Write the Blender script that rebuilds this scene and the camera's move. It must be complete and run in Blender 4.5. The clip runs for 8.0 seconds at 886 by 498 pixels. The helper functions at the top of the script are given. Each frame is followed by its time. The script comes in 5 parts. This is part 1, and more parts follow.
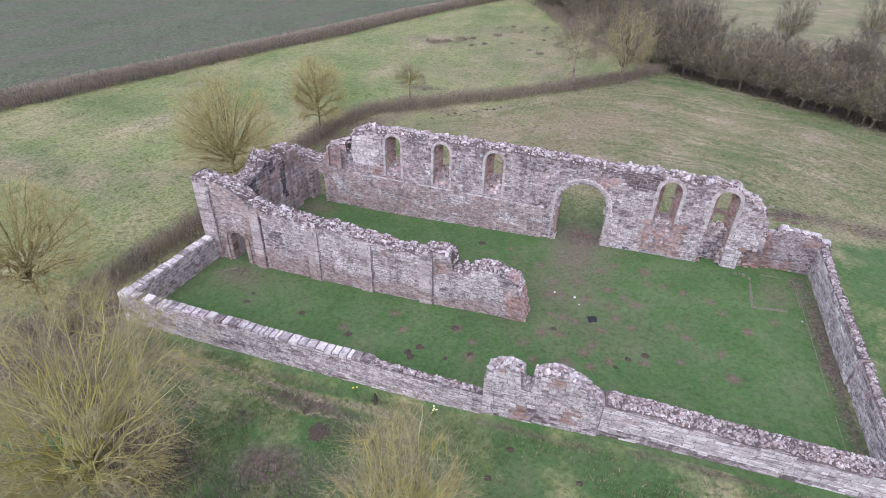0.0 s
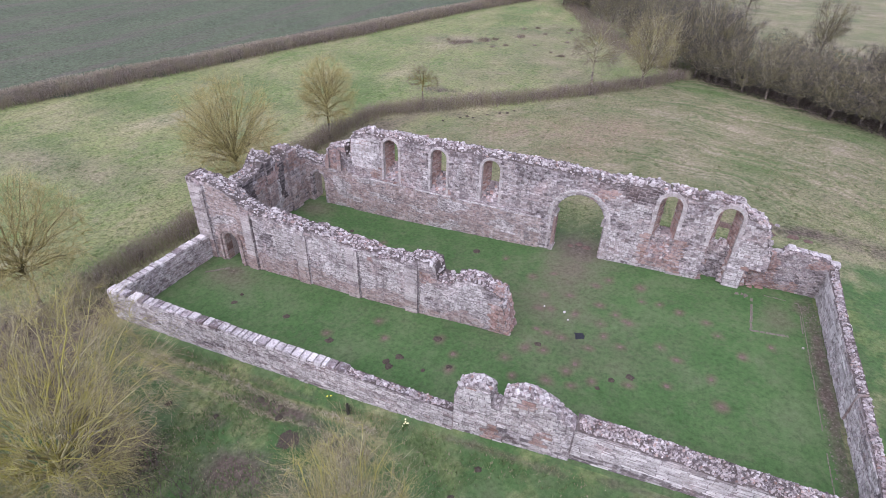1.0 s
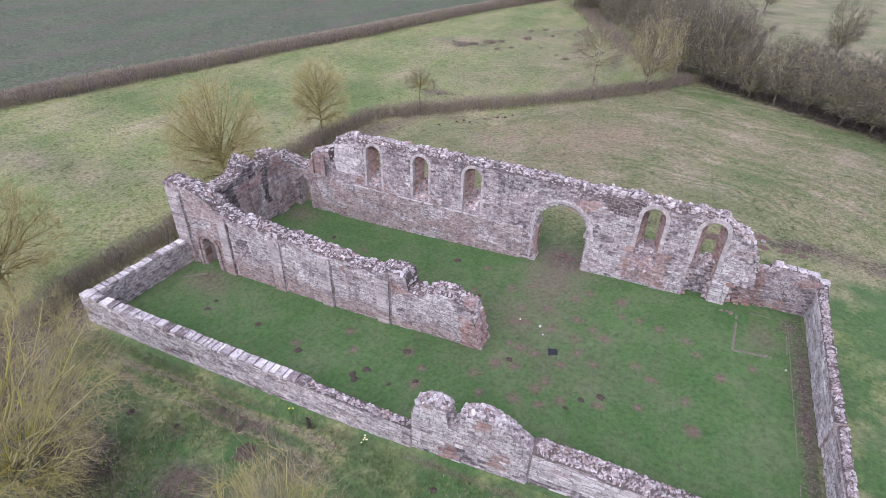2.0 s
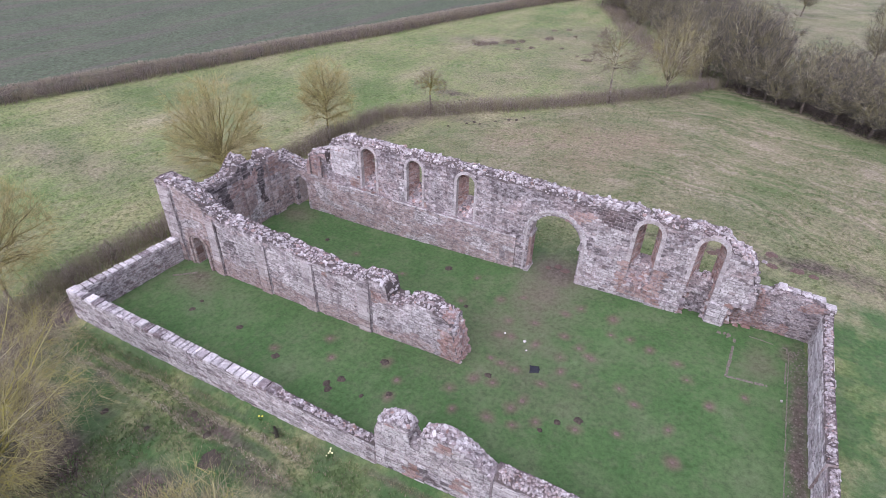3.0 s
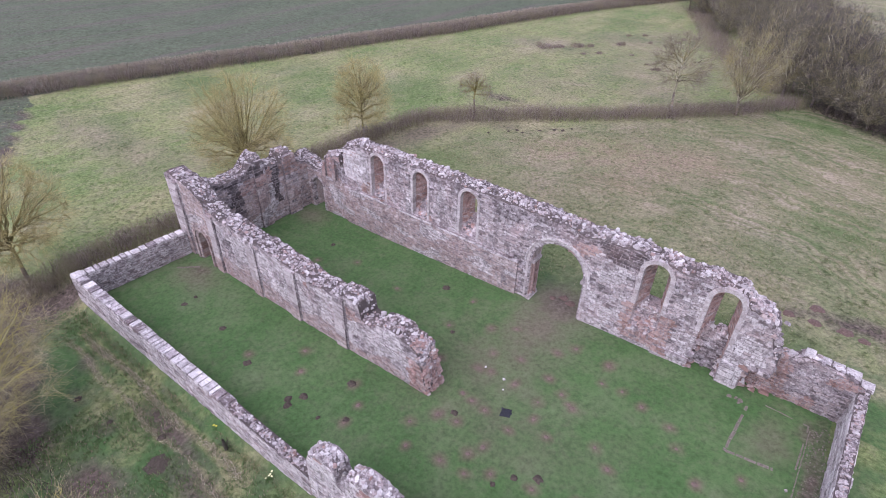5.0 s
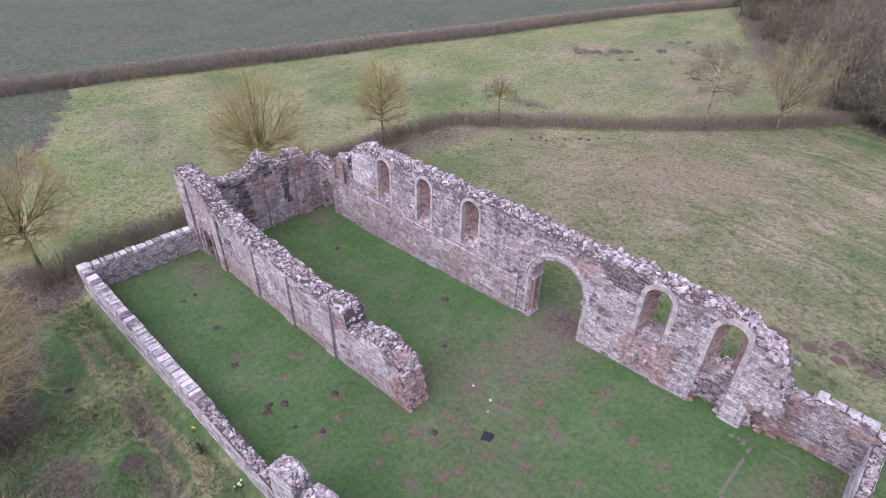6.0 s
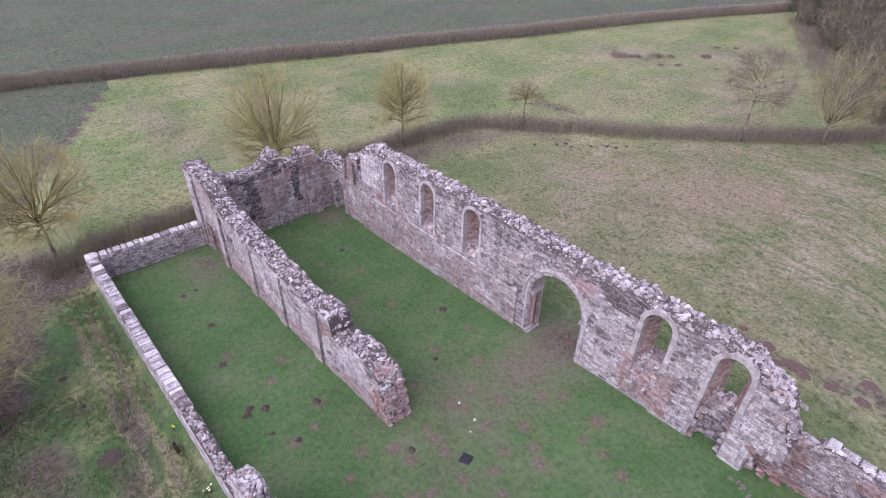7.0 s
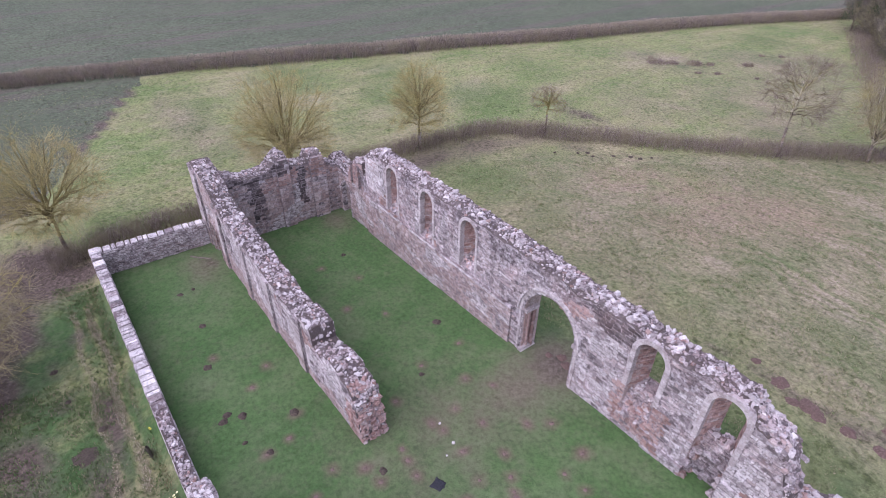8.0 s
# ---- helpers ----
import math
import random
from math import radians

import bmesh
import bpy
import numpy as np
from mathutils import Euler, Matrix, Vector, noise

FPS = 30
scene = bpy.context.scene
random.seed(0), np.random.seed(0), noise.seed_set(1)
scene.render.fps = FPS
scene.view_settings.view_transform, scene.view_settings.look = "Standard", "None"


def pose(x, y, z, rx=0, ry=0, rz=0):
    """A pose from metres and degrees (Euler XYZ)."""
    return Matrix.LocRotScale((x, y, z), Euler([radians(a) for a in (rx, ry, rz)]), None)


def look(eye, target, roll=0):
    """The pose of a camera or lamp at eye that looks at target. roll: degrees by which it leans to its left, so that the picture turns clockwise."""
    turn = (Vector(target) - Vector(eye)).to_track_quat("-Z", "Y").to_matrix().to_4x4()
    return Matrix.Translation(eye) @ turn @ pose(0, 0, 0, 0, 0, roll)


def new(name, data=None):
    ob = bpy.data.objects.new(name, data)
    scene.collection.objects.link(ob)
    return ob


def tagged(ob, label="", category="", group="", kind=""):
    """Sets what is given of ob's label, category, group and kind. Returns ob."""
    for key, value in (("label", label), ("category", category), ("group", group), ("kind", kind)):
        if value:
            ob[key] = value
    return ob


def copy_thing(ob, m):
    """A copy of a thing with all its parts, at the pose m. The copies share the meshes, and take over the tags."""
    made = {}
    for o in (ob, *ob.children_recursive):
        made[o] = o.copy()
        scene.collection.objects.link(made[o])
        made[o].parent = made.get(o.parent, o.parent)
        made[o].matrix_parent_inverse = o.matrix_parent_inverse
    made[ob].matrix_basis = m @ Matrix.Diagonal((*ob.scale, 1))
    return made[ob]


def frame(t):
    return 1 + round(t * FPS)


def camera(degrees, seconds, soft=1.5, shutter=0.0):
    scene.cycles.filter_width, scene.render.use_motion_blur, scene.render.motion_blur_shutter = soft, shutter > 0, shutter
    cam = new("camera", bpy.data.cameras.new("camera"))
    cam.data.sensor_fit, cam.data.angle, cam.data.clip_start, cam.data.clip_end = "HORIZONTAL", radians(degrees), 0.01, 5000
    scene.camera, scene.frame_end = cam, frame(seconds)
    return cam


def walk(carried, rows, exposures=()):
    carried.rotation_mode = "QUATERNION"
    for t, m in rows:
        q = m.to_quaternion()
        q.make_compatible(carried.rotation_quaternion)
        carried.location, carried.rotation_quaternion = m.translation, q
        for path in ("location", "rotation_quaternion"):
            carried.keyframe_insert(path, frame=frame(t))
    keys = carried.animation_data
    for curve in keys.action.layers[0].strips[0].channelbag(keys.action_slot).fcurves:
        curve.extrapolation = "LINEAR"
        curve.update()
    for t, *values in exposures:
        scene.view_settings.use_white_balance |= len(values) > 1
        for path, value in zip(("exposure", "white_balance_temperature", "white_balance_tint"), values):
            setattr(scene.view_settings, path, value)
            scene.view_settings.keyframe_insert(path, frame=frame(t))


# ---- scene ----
cam = camera(78.8, 8.0, soft=0.6)
PATH = [
    (0, (2.696, -29.523, 18.23), (2.158, -27.946, 17.123), 1.7),
    (0.5, (3.598, -28.819, 18.359), (3.001, -27.267, 17.248), 1.7),
    (1, (4.436, -28.066, 18.448), (3.801, -26.531, 17.334), 1.7),
    (1.5, (5.287, -27.289, 18.552), (4.628, -25.765, 17.438), 1.6),
    (3, (7.572, -24.608, 18.748), (6.795, -23.15, 17.621), 1.5),
    (3.5, (8.251, -23.661, 18.797), (7.421, -22.237, 17.664), 1.5),
    (4, (8.87, -22.65, 18.845), (7.983, -21.263, 17.709), 1.4),
    (4.5, (9.446, -21.6, 18.884), (8.502, -20.256, 17.743), 1.3),
    (6, (10.951, -18.416, 18.827), (9.839, -17.208, 17.685), 1.2),
    (6.5, (11.346, -17.345, 18.775), (10.182, -16.189, 17.631), 1.1),
    (7, (11.658, -16.213, 18.724), (10.446, -15.111, 17.577), 1.1),
    (7.5, (11.926, -15.087, 18.67), (10.672, -14.032, 17.525), 0.9),
    (8, (12.14, -13.939, 18.602), (10.84, -12.94, 17.457), 0.9),
]
walk(cam, [(t, look(eye, target, roll)) for t, eye, target, roll in PATH], [(0, 1.10, 6040, 23), (8, 1.075, 5960, 33)])


# ---- light ----
world = bpy.data.worlds.new("overcast_sky")
scene.world = world
world.use_nodes = True
wt = world.node_tree
sky = wt.nodes.new("ShaderNodeTexSky")
sky.sky_type, sky.sun_disc = "NISHITA", False
sky.sun_elevation, sky.sun_rotation = radians(56), radians(183)
sky.air_density, sky.dust_density, sky.ozone_density = 1.0, 1.0, 1.0
cloud = wt.nodes.new("ShaderNodeHueSaturation")
cloud.inputs["Saturation"].default_value = 0.4
wt.links.new(sky.outputs[0], cloud.inputs["Color"])
wt.links.new(cloud.outputs[0], wt.nodes["Background"].inputs[0])
wt.nodes["Background"].inputs[1].default_value = 0.15
sun = new("sun", bpy.data.lights.new("sun", "SUN"))
sun.data.energy, sun.data.angle, sun.data.color = 0.9, radians(80), (1.0, 0.95, 0.92)
SUN_AZ, SUN_EL = radians(183), radians(56)
sun.matrix_basis = look((math.sin(SUN_AZ) * 60, math.cos(SUN_AZ) * 60, 60 * math.tan(SUN_EL)), (0, 0, 0))

# ---- materials ----


def mat(name, rough=0.95):
    m = bpy.data.materials.new(name)
    m.use_nodes = True
    b = m.node_tree.nodes["Principled BSDF"]
    b.inputs["Roughness"].default_value = rough
    b.inputs["Specular IOR Level"].default_value = 0.2
    return m, m.node_tree, b


def node(nt, kind, **values):
    n = nt.nodes.new(kind)
    for key, v in values.items():
        n.inputs[key.replace("_", " ")].default_value = v
    return n


def place(nt):
    return nt.nodes.new("ShaderNodeNewGeometry").outputs["Position"]


def noise_at(nt, scale, detail=4.0, stretch=None, rough=0.6):
    n = node(nt, "ShaderNodeTexNoise", Scale=scale, Detail=detail, Roughness=rough)
    src = place(nt)
    if stretch:
        mul = nt.nodes.new("ShaderNodeVectorMath")
        mul.operation = "MULTIPLY"
        mul.inputs[1].default_value = stretch
        nt.links.new(src, mul.inputs[0])
        src = mul.outputs[0]
    nt.links.new(src, n.inputs["Vector"])
    return n.outputs["Fac"]


def ramp(nt, fac, stops, smooth=True):
    r = nt.nodes.new("ShaderNodeValToRGB")
    r.color_ramp.interpolation = "LINEAR" if smooth else "CONSTANT"
    el = r.color_ramp.elements
    while len(el) < len(stops):
        el.new(0.5)
    for e, (p, c) in zip(el, stops):
        e.position = p
        e.color = (*c, 1) if len(c) == 3 else (c[0], c[0], c[0], 1)
    nt.links.new(fac, r.inputs[0])
    return r.outputs[0]


def mix(nt, fac, a, b, how="MIX"):
    m = nt.nodes.new("ShaderNodeMix")
    m.data_type, m.blend_type = "RGBA", how
    for sock, v in ((m.inputs[0], fac), (m.inputs[6], a), (m.inputs[7], b)):
        if isinstance(v, (int, float)):
            sock.default_value = v
        elif isinstance(v, tuple):
            sock.default_value = (*v, 1)
        else:
            nt.links.new(v, sock)
    return m.outputs[2]


def calc(nt, op, a, b=0.0):
    m = nt.nodes.new("ShaderNodeMath")
    m.operation = op
    for sock, v in zip(m.inputs, (a, b)):
        if isinstance(v, (int, float)):
            sock.default_value = v
        else:
            nt.links.new(v, sock)
    return m.outputs[0]


def bump(nt, b, height, strength=0.5, distance=0.03):
    n = node(nt, "ShaderNodeBump", Strength=strength, Distance=distance)
    nt.links.new(height, n.inputs["Height"])
    nt.links.new(n.outputs[0], b.inputs["Normal"])


def attribute(nt, name):
    a = nt.nodes.new("ShaderNodeAttribute")
    a.attribute_name = name
    return a.outputs["Fac"]


def own_random(nt):
    o = nt.nodes.new("ShaderNodeObjectInfo").outputs["Random"]
    g = nt.nodes.new("ShaderNodeNewGeometry").outputs["Random Per Island"]
    return calc(nt, "FRACT", calc(nt, "ADD", o, g))


def stone_material(name, stops, red=0.35, dark=0.5, pale=0.2):
    """Weathered sandstone: each stone its own tone, red beds, black lichen and rain streaks, white lichen, grain."""
    m, nt, b = mat(name)
    col = ramp(nt, own_random(nt), stops)
    reds = ramp(nt, noise_at(nt, 0.55, 4, None, 0.7), [(0.48, (0, 0, 0)), (0.68, (red,))])
    col = mix(nt, reds, col, (0.40, 0.262, 0.24))
    stain = ramp(nt, noise_at(nt, 0.9, 7, (1, 1, 0.5), 0.75), [(0.53, (0, 0, 0)), (0.65, (dark,))])
    col = mix(nt, stain, col, (0.13, 0.11, 0.112))
    blotch = ramp(nt, noise_at(nt, 6.5, 6, (0.8, 0.8, 1.5), 0.75), [(0.4, (min(1.0, dark * 1.7),)), (0.5, (0, 0, 0))])
    col = mix(nt, blotch, col, (0.11, 0.092, 0.094))
    drips = ramp(nt, noise_at(nt, 1.5, 4, (1, 1, 0.14), 0.7), [(0.55, (0, 0, 0)), (0.67, (min(1.0, dark * 1.2),))])
    col = mix(nt, drips, col, (0.14, 0.118, 0.12))
    lich = ramp(nt, noise_at(nt, 4.0, 7, None, 0.75), [(0.51, (0, 0, 0)), (0.58, (min(1.0, pale * 1.5),))])
    col = mix(nt, lich, col, (0.80, 0.765, 0.76))
    patch = ramp(nt, noise_at(nt, 0.9, 4, (1, 1, 1.3), 0.65), [(0.36, (0.85, 0.83, 0.83)), (0.5, (1.05, 1.05, 1.05)), (0.64, (1.28, 1.25, 1.26))])
    col = mix(nt, min(1.0, dark * 1.6), col, patch, "MULTIPLY")
    grain = noise_at(nt, 20, 5, None, 0.7)
    col = mix(nt, 0.45, col, ramp(nt, grain, [(0.3, (0.35, 0.34, 0.34)), (0.58, (1.1, 1.1, 1.1))]), "MULTIPLY")
    nt.links.new(col, b.inputs["Base Color"])
    bump(nt, b, grain, 0.8, 0.05)
    return m


GREY = [(0.0, (0.13, 0.112, 0.11)), (0.18, (0.27, 0.235, 0.23)), (0.45, (0.40, 0.357, 0.348)), (0.75, (0.40, 0.332, 0.315)), (1.0, (0.56, 0.515, 0.502))]
PALE = [(0.0, (0.328, 0.295, 0.284)), (0.3, (0.459, 0.422, 0.407)), (0.7, (0.541, 0.504, 0.485)), (1.0, (0.640, 0.611, 0.589))]
RED = [(0.0, (0.225, 0.142, 0.118)), (0.4, (0.351, 0.232, 0.196)), (0.7, (0.414, 0.293, 0.255)), (1.0, (0.468, 0.387, 0.354))]
ROSE = [(0.0, (0.277, 0.210, 0.187)), (0.4, (0.395, 0.309, 0.279)), (0.7, (0.454, 0.367, 0.334)), (1.0, (0.521, 0.454, 0.424))]
DARK = [(0.0, (0.085, 0.072, 0.072)), (0.35, (0.17, 0.147, 0.147)), (0.7, (0.29, 0.253, 0.255)), (1.0, (0.58, 0.54, 0.54))]
DRESSED = [(0.0, (0.350, 0.308, 0.294)), (0.5, (0.451, 0.405, 0.388)), (1.0, (0.552, 0.506, 0.487))]
stone_grey = stone_material("grey_sandstone", GREY, 0.3, 0.42, 0.25)
stone_pale = stone_material("pale_lichened_stone", PALE, 0.12, 0.4, 0.3)
stone_white = stone_material("white_lichened_rubble", [(0.0, (0.34, 0.308, 0.298)), (0.5, (0.48, 0.447, 0.436)), (1.0, (0.72, 0.688, 0.67))], 0.05, 0.14, 0.25)
stone_rose = stone_material("rose_sandstone", ROSE, 0.4, 0.33, 0.15)
stone_red = stone_material("red_sandstone", RED, 0.5, 0.3, 0.1)
stone_dark = stone_material("weathered_rubble", DARK, 0.25, 0.5, 0.22)
stone_black = stone_material("black_stained_stone", [(0.0, (0.05, 0.043, 0.043)), (0.6, (0.10, 0.085, 0.084)), (1.0, (0.19, 0.165, 0.16))], 0.2, 0.4, 0.05)
stone_reveal = stone_material("bare_red_reveal_stone", [(0.0, (0.30, 0.18, 0.15)), (0.5, (0.43, 0.28, 0.238)), (1.0, (0.52, 0.37, 0.33))], 0.2, 0.25, 0.12)
mortar = stone_material("mortar", [(0.0, (0.30, 0.262, 0.258)), (1.0, (0.30, 0.262, 0.258))], 0.3, 0.55, 0.1)
bed_mortar = stone_material("mossy_bedding", [(0.0, (0.095, 0.08, 0.072)), (1.0, (0.12, 0.10, 0.09))], 0.1, 0.4, 0.04)
stone_coping = stone_material("pale_coping_slabs", [(0.0, (0.36, 0.33, 0.32)), (0.4, (0.51, 0.477, 0.465)), (1.0, (0.70, 0.665, 0.65))], 0.05, 0.3, 0.3)
stone_dressed = stone_material("dressed_stone", DRESSED, 0.2, 0.2, 0.2)


def twig_material(name, stops, tint, amount=0.5):
    m, nt, b = mat(name, 0.9)
    col = ramp(nt, own_random(nt), stops)
    col = mix(nt, ramp(nt, noise_at(nt, 0.8, 3), [(0.42, (0, 0, 0)), (0.6, (amount,))]), col, tint)
    nt.links.new(col, b.inputs["Base Color"])
    return m


willow_twigs = twig_material("brown_and_yellow_willow_twigs", [(0.0, (0.13, 0.105, 0.08)), (0.4, (0.26, 0.22, 0.15)), (0.75, (0.38, 0.335, 0.20)), (1.0, (0.48, 0.44, 0.33))], (0.39, 0.35, 0.10), 0.55)
bark_yellow = twig_material("lichened_yellow_twigs", [(0.0, (0.20, 0.165, 0.095)), (0.45, (0.36, 0.305, 0.145)), (0.75, (0.46, 0.395, 0.17)), (1.0, (0.52, 0.46, 0.27))], (0.44, 0.40, 0.13), 0.45)
bark_grey = twig_material("bare_grey_brown_twigs", [(0.0, (0.13, 0.10, 0.08)), (0.6, (0.24, 0.20, 0.16)), (1.0, (0.33, 0.29, 0.24))], (0.27, 0.25, 0.13), 0.4)
hedge_twigs = twig_material("brown_hedge_twigs", [(0.0, (0.085, 0.064, 0.054)), (0.5, (0.22, 0.175, 0.148)), (1.0, (0.40, 0.335, 0.285))], (0.27, 0.24, 0.14), 0.6)
bark_wood = twig_material("grey_brown_wood_twigs", [(0.0, (0.05, 0.042, 0.04)), (0.5, (0.125, 0.107, 0.099)), (1.0, (0.235, 0.205, 0.19))], (0.185, 0.178, 0.10), 0.45)
scrub_twigs = twig_material("dark_scrub_twigs", [(0.0, (0.045, 0.036, 0.032)), (0.6, (0.11, 0.085, 0.075)), (1.0, (0.22, 0.178, 0.16))], (0.11, 0.10, 0.07), 0.5)
bark_lichen = twig_material("lichened_grey_limbs", [(0.0, (0.09, 0.075, 0.055)), (0.5, (0.24, 0.212, 0.14)), (1.0, (0.47, 0.435, 0.32))], (0.34, 0.315, 0.13), 0.5)
bark_dark = twig_material("olive_brown_limbs", [(0.0, (0.11, 0.09, 0.045)), (0.6, (0.21, 0.178, 0.08)), (1.0, (0.32, 0.275, 0.12))], (0.27, 0.24, 0.08), 0.5)
bark_bright = twig_material("bright_yellow_stems", [(0.0, (0.17, 0.143, 0.09)), (0.4, (0.32, 0.285, 0.135)), (0.8, (0.45, 0.41, 0.17)), (1.0, (0.55, 0.51, 0.30))], (0.46, 0.42, 0.085), 0.75)
trunk_bark = stone_material("tree_bark", [(0.0, (0.16, 0.13, 0.09)), (1.0, (0.26, 0.22, 0.15))], 0.0, 0.5, 0.1)


def ground_material():
    m, nt, b = mat("grass_and_soil")
    big, mid, fine = noise_at(nt, 0.12, 4), noise_at(nt, 0.7, 5, None, 0.65), noise_at(nt, 5.0, 6, None, 0.75)
    blades = noise_at(nt, 22.0, 4, None, 0.8)
    # mown grass
    soft = noise_at(nt, 0.45, 4, None, 0.55)
    lawn = ramp(nt, soft, [(0.3, (0.074, 0.158, 0.05)), (0.5, (0.096, 0.178, 0.063)), (0.72, (0.135, 0.192, 0.09))])
    lawn = mix(nt, ramp(nt, noise_at(nt, 1.7, 5, None, 0.7), [(0.5, (0, 0, 0)), (0.7, (0.55,))]), lawn, (0.15, 0.18, 0.1))
    # rough pasture, in long soft drifts of green and straw
    drift = noise_at(nt, 0.16, 5, (1.0, 0.45, 1), 0.6)
    past = ramp(nt, drift, [(0.34, (0.19, 0.268, 0.094)), (0.46, (0.262, 0.308, 0.127)), (0.56, (0.333, 0.338, 0.166)), (0.68, (0.42, 0.38, 0.24))])
    past = mix(nt, ramp(nt, noise_at(nt, 1.1, 6, (1.0, 0.6, 1), 0.75), [(0.48, (0, 0, 0)), (0.68, (0.7,))]), past, (0.36, 0.325, 0.21))
    past = mix(nt, ramp(nt, noise_at(nt, 1.6, 5, None, 0.7), [(0.54, (0, 0, 0)), (0.66, (0.6,))]), past, (0.12, 0.185, 0.062))
    # hay field with the arcs of the mower
    ring = nt.nodes.new("ShaderNodeVectorMath")
    ring.operation = "DISTANCE"
    ring.inputs[1].default_value = (2.0, -4.0, 0.0)
    nt.links.new(place(nt), ring.inputs[0])
    line = nt.nodes.new("ShaderNodeCombineXYZ")
    nt.links.new(calc(nt, "ADD", ring.outputs["Value"], calc(nt, "MULTIPLY", big, 9.0)), line.inputs[0])
    mown = node(nt, "ShaderNodeTexNoise", Scale=1.15, Detail=2.0, Roughness=0.5)
    nt.links.new(line.outputs[0], mown.inputs["Vector"])
    thatch = calc(nt, "ADD", calc(nt, "MULTIPLY", noise_at(nt, 0.2, 4, None, 0.6), 0.5), calc(nt, "MULTIPLY", noise_at(nt, 2.6, 6, None, 0.8), 0.3))
    thatch = calc(nt, "ADD", thatch, calc(nt, "MULTIPLY", calc(nt, "SUBTRACT", mown.outputs["Fac"], 0.5), calc(nt, "MULTIPLY", attribute(nt, "arcs"), 0.8)))
    straw = ramp(nt, thatch, [(0.27, (0.155, 0.2, 0.088)), (0.36, (0.24, 0.247, 0.135)), (0.45, (0.335, 0.3, 0.195)), (0.56, (0.43, 0.37, 0.275))])
    straw = mix(nt, ramp(nt, calc(nt, "ADD", attribute(nt, "tan"), calc(nt, "MULTIPLY", calc(nt, "SUBTRACT", mid, 0.5), 0.8)), [(0.1, (0, 0, 0)), (0.9, (0.8,))]), straw, (0.35, 0.262, 0.19))
    rows = ramp(nt, noise_at(nt, 1.0, 3, (0.3, 0.02, 1), 0.7), [(0.5, (0, 0, 0)), (0.62, (0.7,))])
    crop = ramp(nt, noise_at(nt, 2.2, 6, None, 0.8), [(0.36, (0.125, 0.125, 0.09)), (0.5, (0.118, 0.148, 0.09)), (0.66, (0.185, 0.22, 0.14))])
    crop = mix(nt, rows, crop, (0.165, 0.142, 0.12))
    soil = ramp(nt, fine, [(0.3, (0.10, 0.08, 0.064)), (0.55, (0.165, 0.132, 0.108)), (0.75, (0.26, 0.215, 0.178))])
    edge = calc(nt, "MULTIPLY", calc(nt, "SUBTRACT", mid, 0.5), 1.1)

    def mask(name, low=0.35, high=0.65, top=1.0):
        return ramp(nt, calc(nt, "ADD", attribute(nt, name), edge), [(low, (0, 0, 0)), (high, (top,))])

    col = mix(nt, mask("straw", 0.2, 0.85), past, straw)
    col = mix(nt, mask("lush", 0.2, 1.0, 0.75), col, (0.118, 0.195, 0.062))
    col = mix(nt, mask("lawn"), col, lawn)
    col = mix(nt, mask("worn", 0.05, 1.0, 0.85), col, (0.19, 0.158, 0.12))
    col = mix(nt, mask("crop", 0.42, 0.58), col, crop)
    col = mix(nt, mask("soil", 0.25, 0.8), col, soil)
    col = mix(nt, ramp(nt, calc(nt, "ADD", attribute(nt, "pink"), calc(nt, "MULTIPLY", calc(nt, "SUBTRACT", noise_at(nt, 3.0, 3), 0.5), 0.5)), [(0.1, (0, 0, 0)), (0.9, (0.8,))]), col, (0.205, 0.135, 0.118))
    lawn_here = mask("lawn")
    rough_here = calc(nt, "SUBTRACT", 0.75, calc(nt, "MULTIPLY", lawn_here, 0.3))
    col = mix(nt, rough_here, col, ramp(nt, fine, [(0.35, (0.3, 0.34, 0.3)), (0.5, (0.87, 0.87, 0.87)), (0.65, (1.28, 1.28, 1.28))]), "MULTIPLY")
    col = mix(nt, rough_here, col, ramp(nt, blades, [(0.3, (0.45, 0.45, 0.45)), (0.5, (0.85, 0.85, 0.85)), (0.7, (1.2, 1.2, 1.2))]), "MULTIPLY")
    col = mix(nt, 0.5, col, ramp(nt, big, [(0.3, (0.56, 0.58, 0.57)), (0.65, (0.88, 0.82, 0.82))]), "MULTIPLY")
    tuft = ramp(nt, noise_at(nt, 2.4, 3, None, 0.55), [(0.56, (1.04, 1.04, 1.04)), (0.66, (0.6, 0.66, 0.54))])
    col = mix(nt, calc(nt, "SUBTRACT", 0.9, calc(nt, "MULTIPLY", lawn_here, 0.7)), col, mix(nt, 1.0, col, tuft, "MULTIPLY"))
    nt.links.new(col, b.inputs["Base Color"])
    bump(nt, b, calc(nt, "ADD", fine, calc(nt, "MULTIPLY", blades, 0.5)), 0.6, 0.06)
    return m


grass = ground_material()

# ---- building tools ----


def mesh_of(name, verts, faces, mats, slots=None, smooth=False):
    me = bpy.data.meshes.new(name)
    me.from_pydata([tuple(v) for v in verts], [], [tuple(f) for f in faces])
    for m in mats:
        me.materials.append(m)
    if slots is not None:
        me.polygons.foreach_set("material_index", np.asarray(slots, dtype=np.int32))
    if smooth:
        me.polygons.foreach_set("use_smooth", np.ones(len(me.polygons), dtype=bool))
    me.update()
    return me


def part(name, me, parent, label="", kind=""):
    ob = new(name, me)
    ob.parent = parent
    return tagged(ob, label, "", "", kind)


def lerp(points, s):
    return float(np.interp(s, [p[0] for p in points], [p[1] for p in points]))


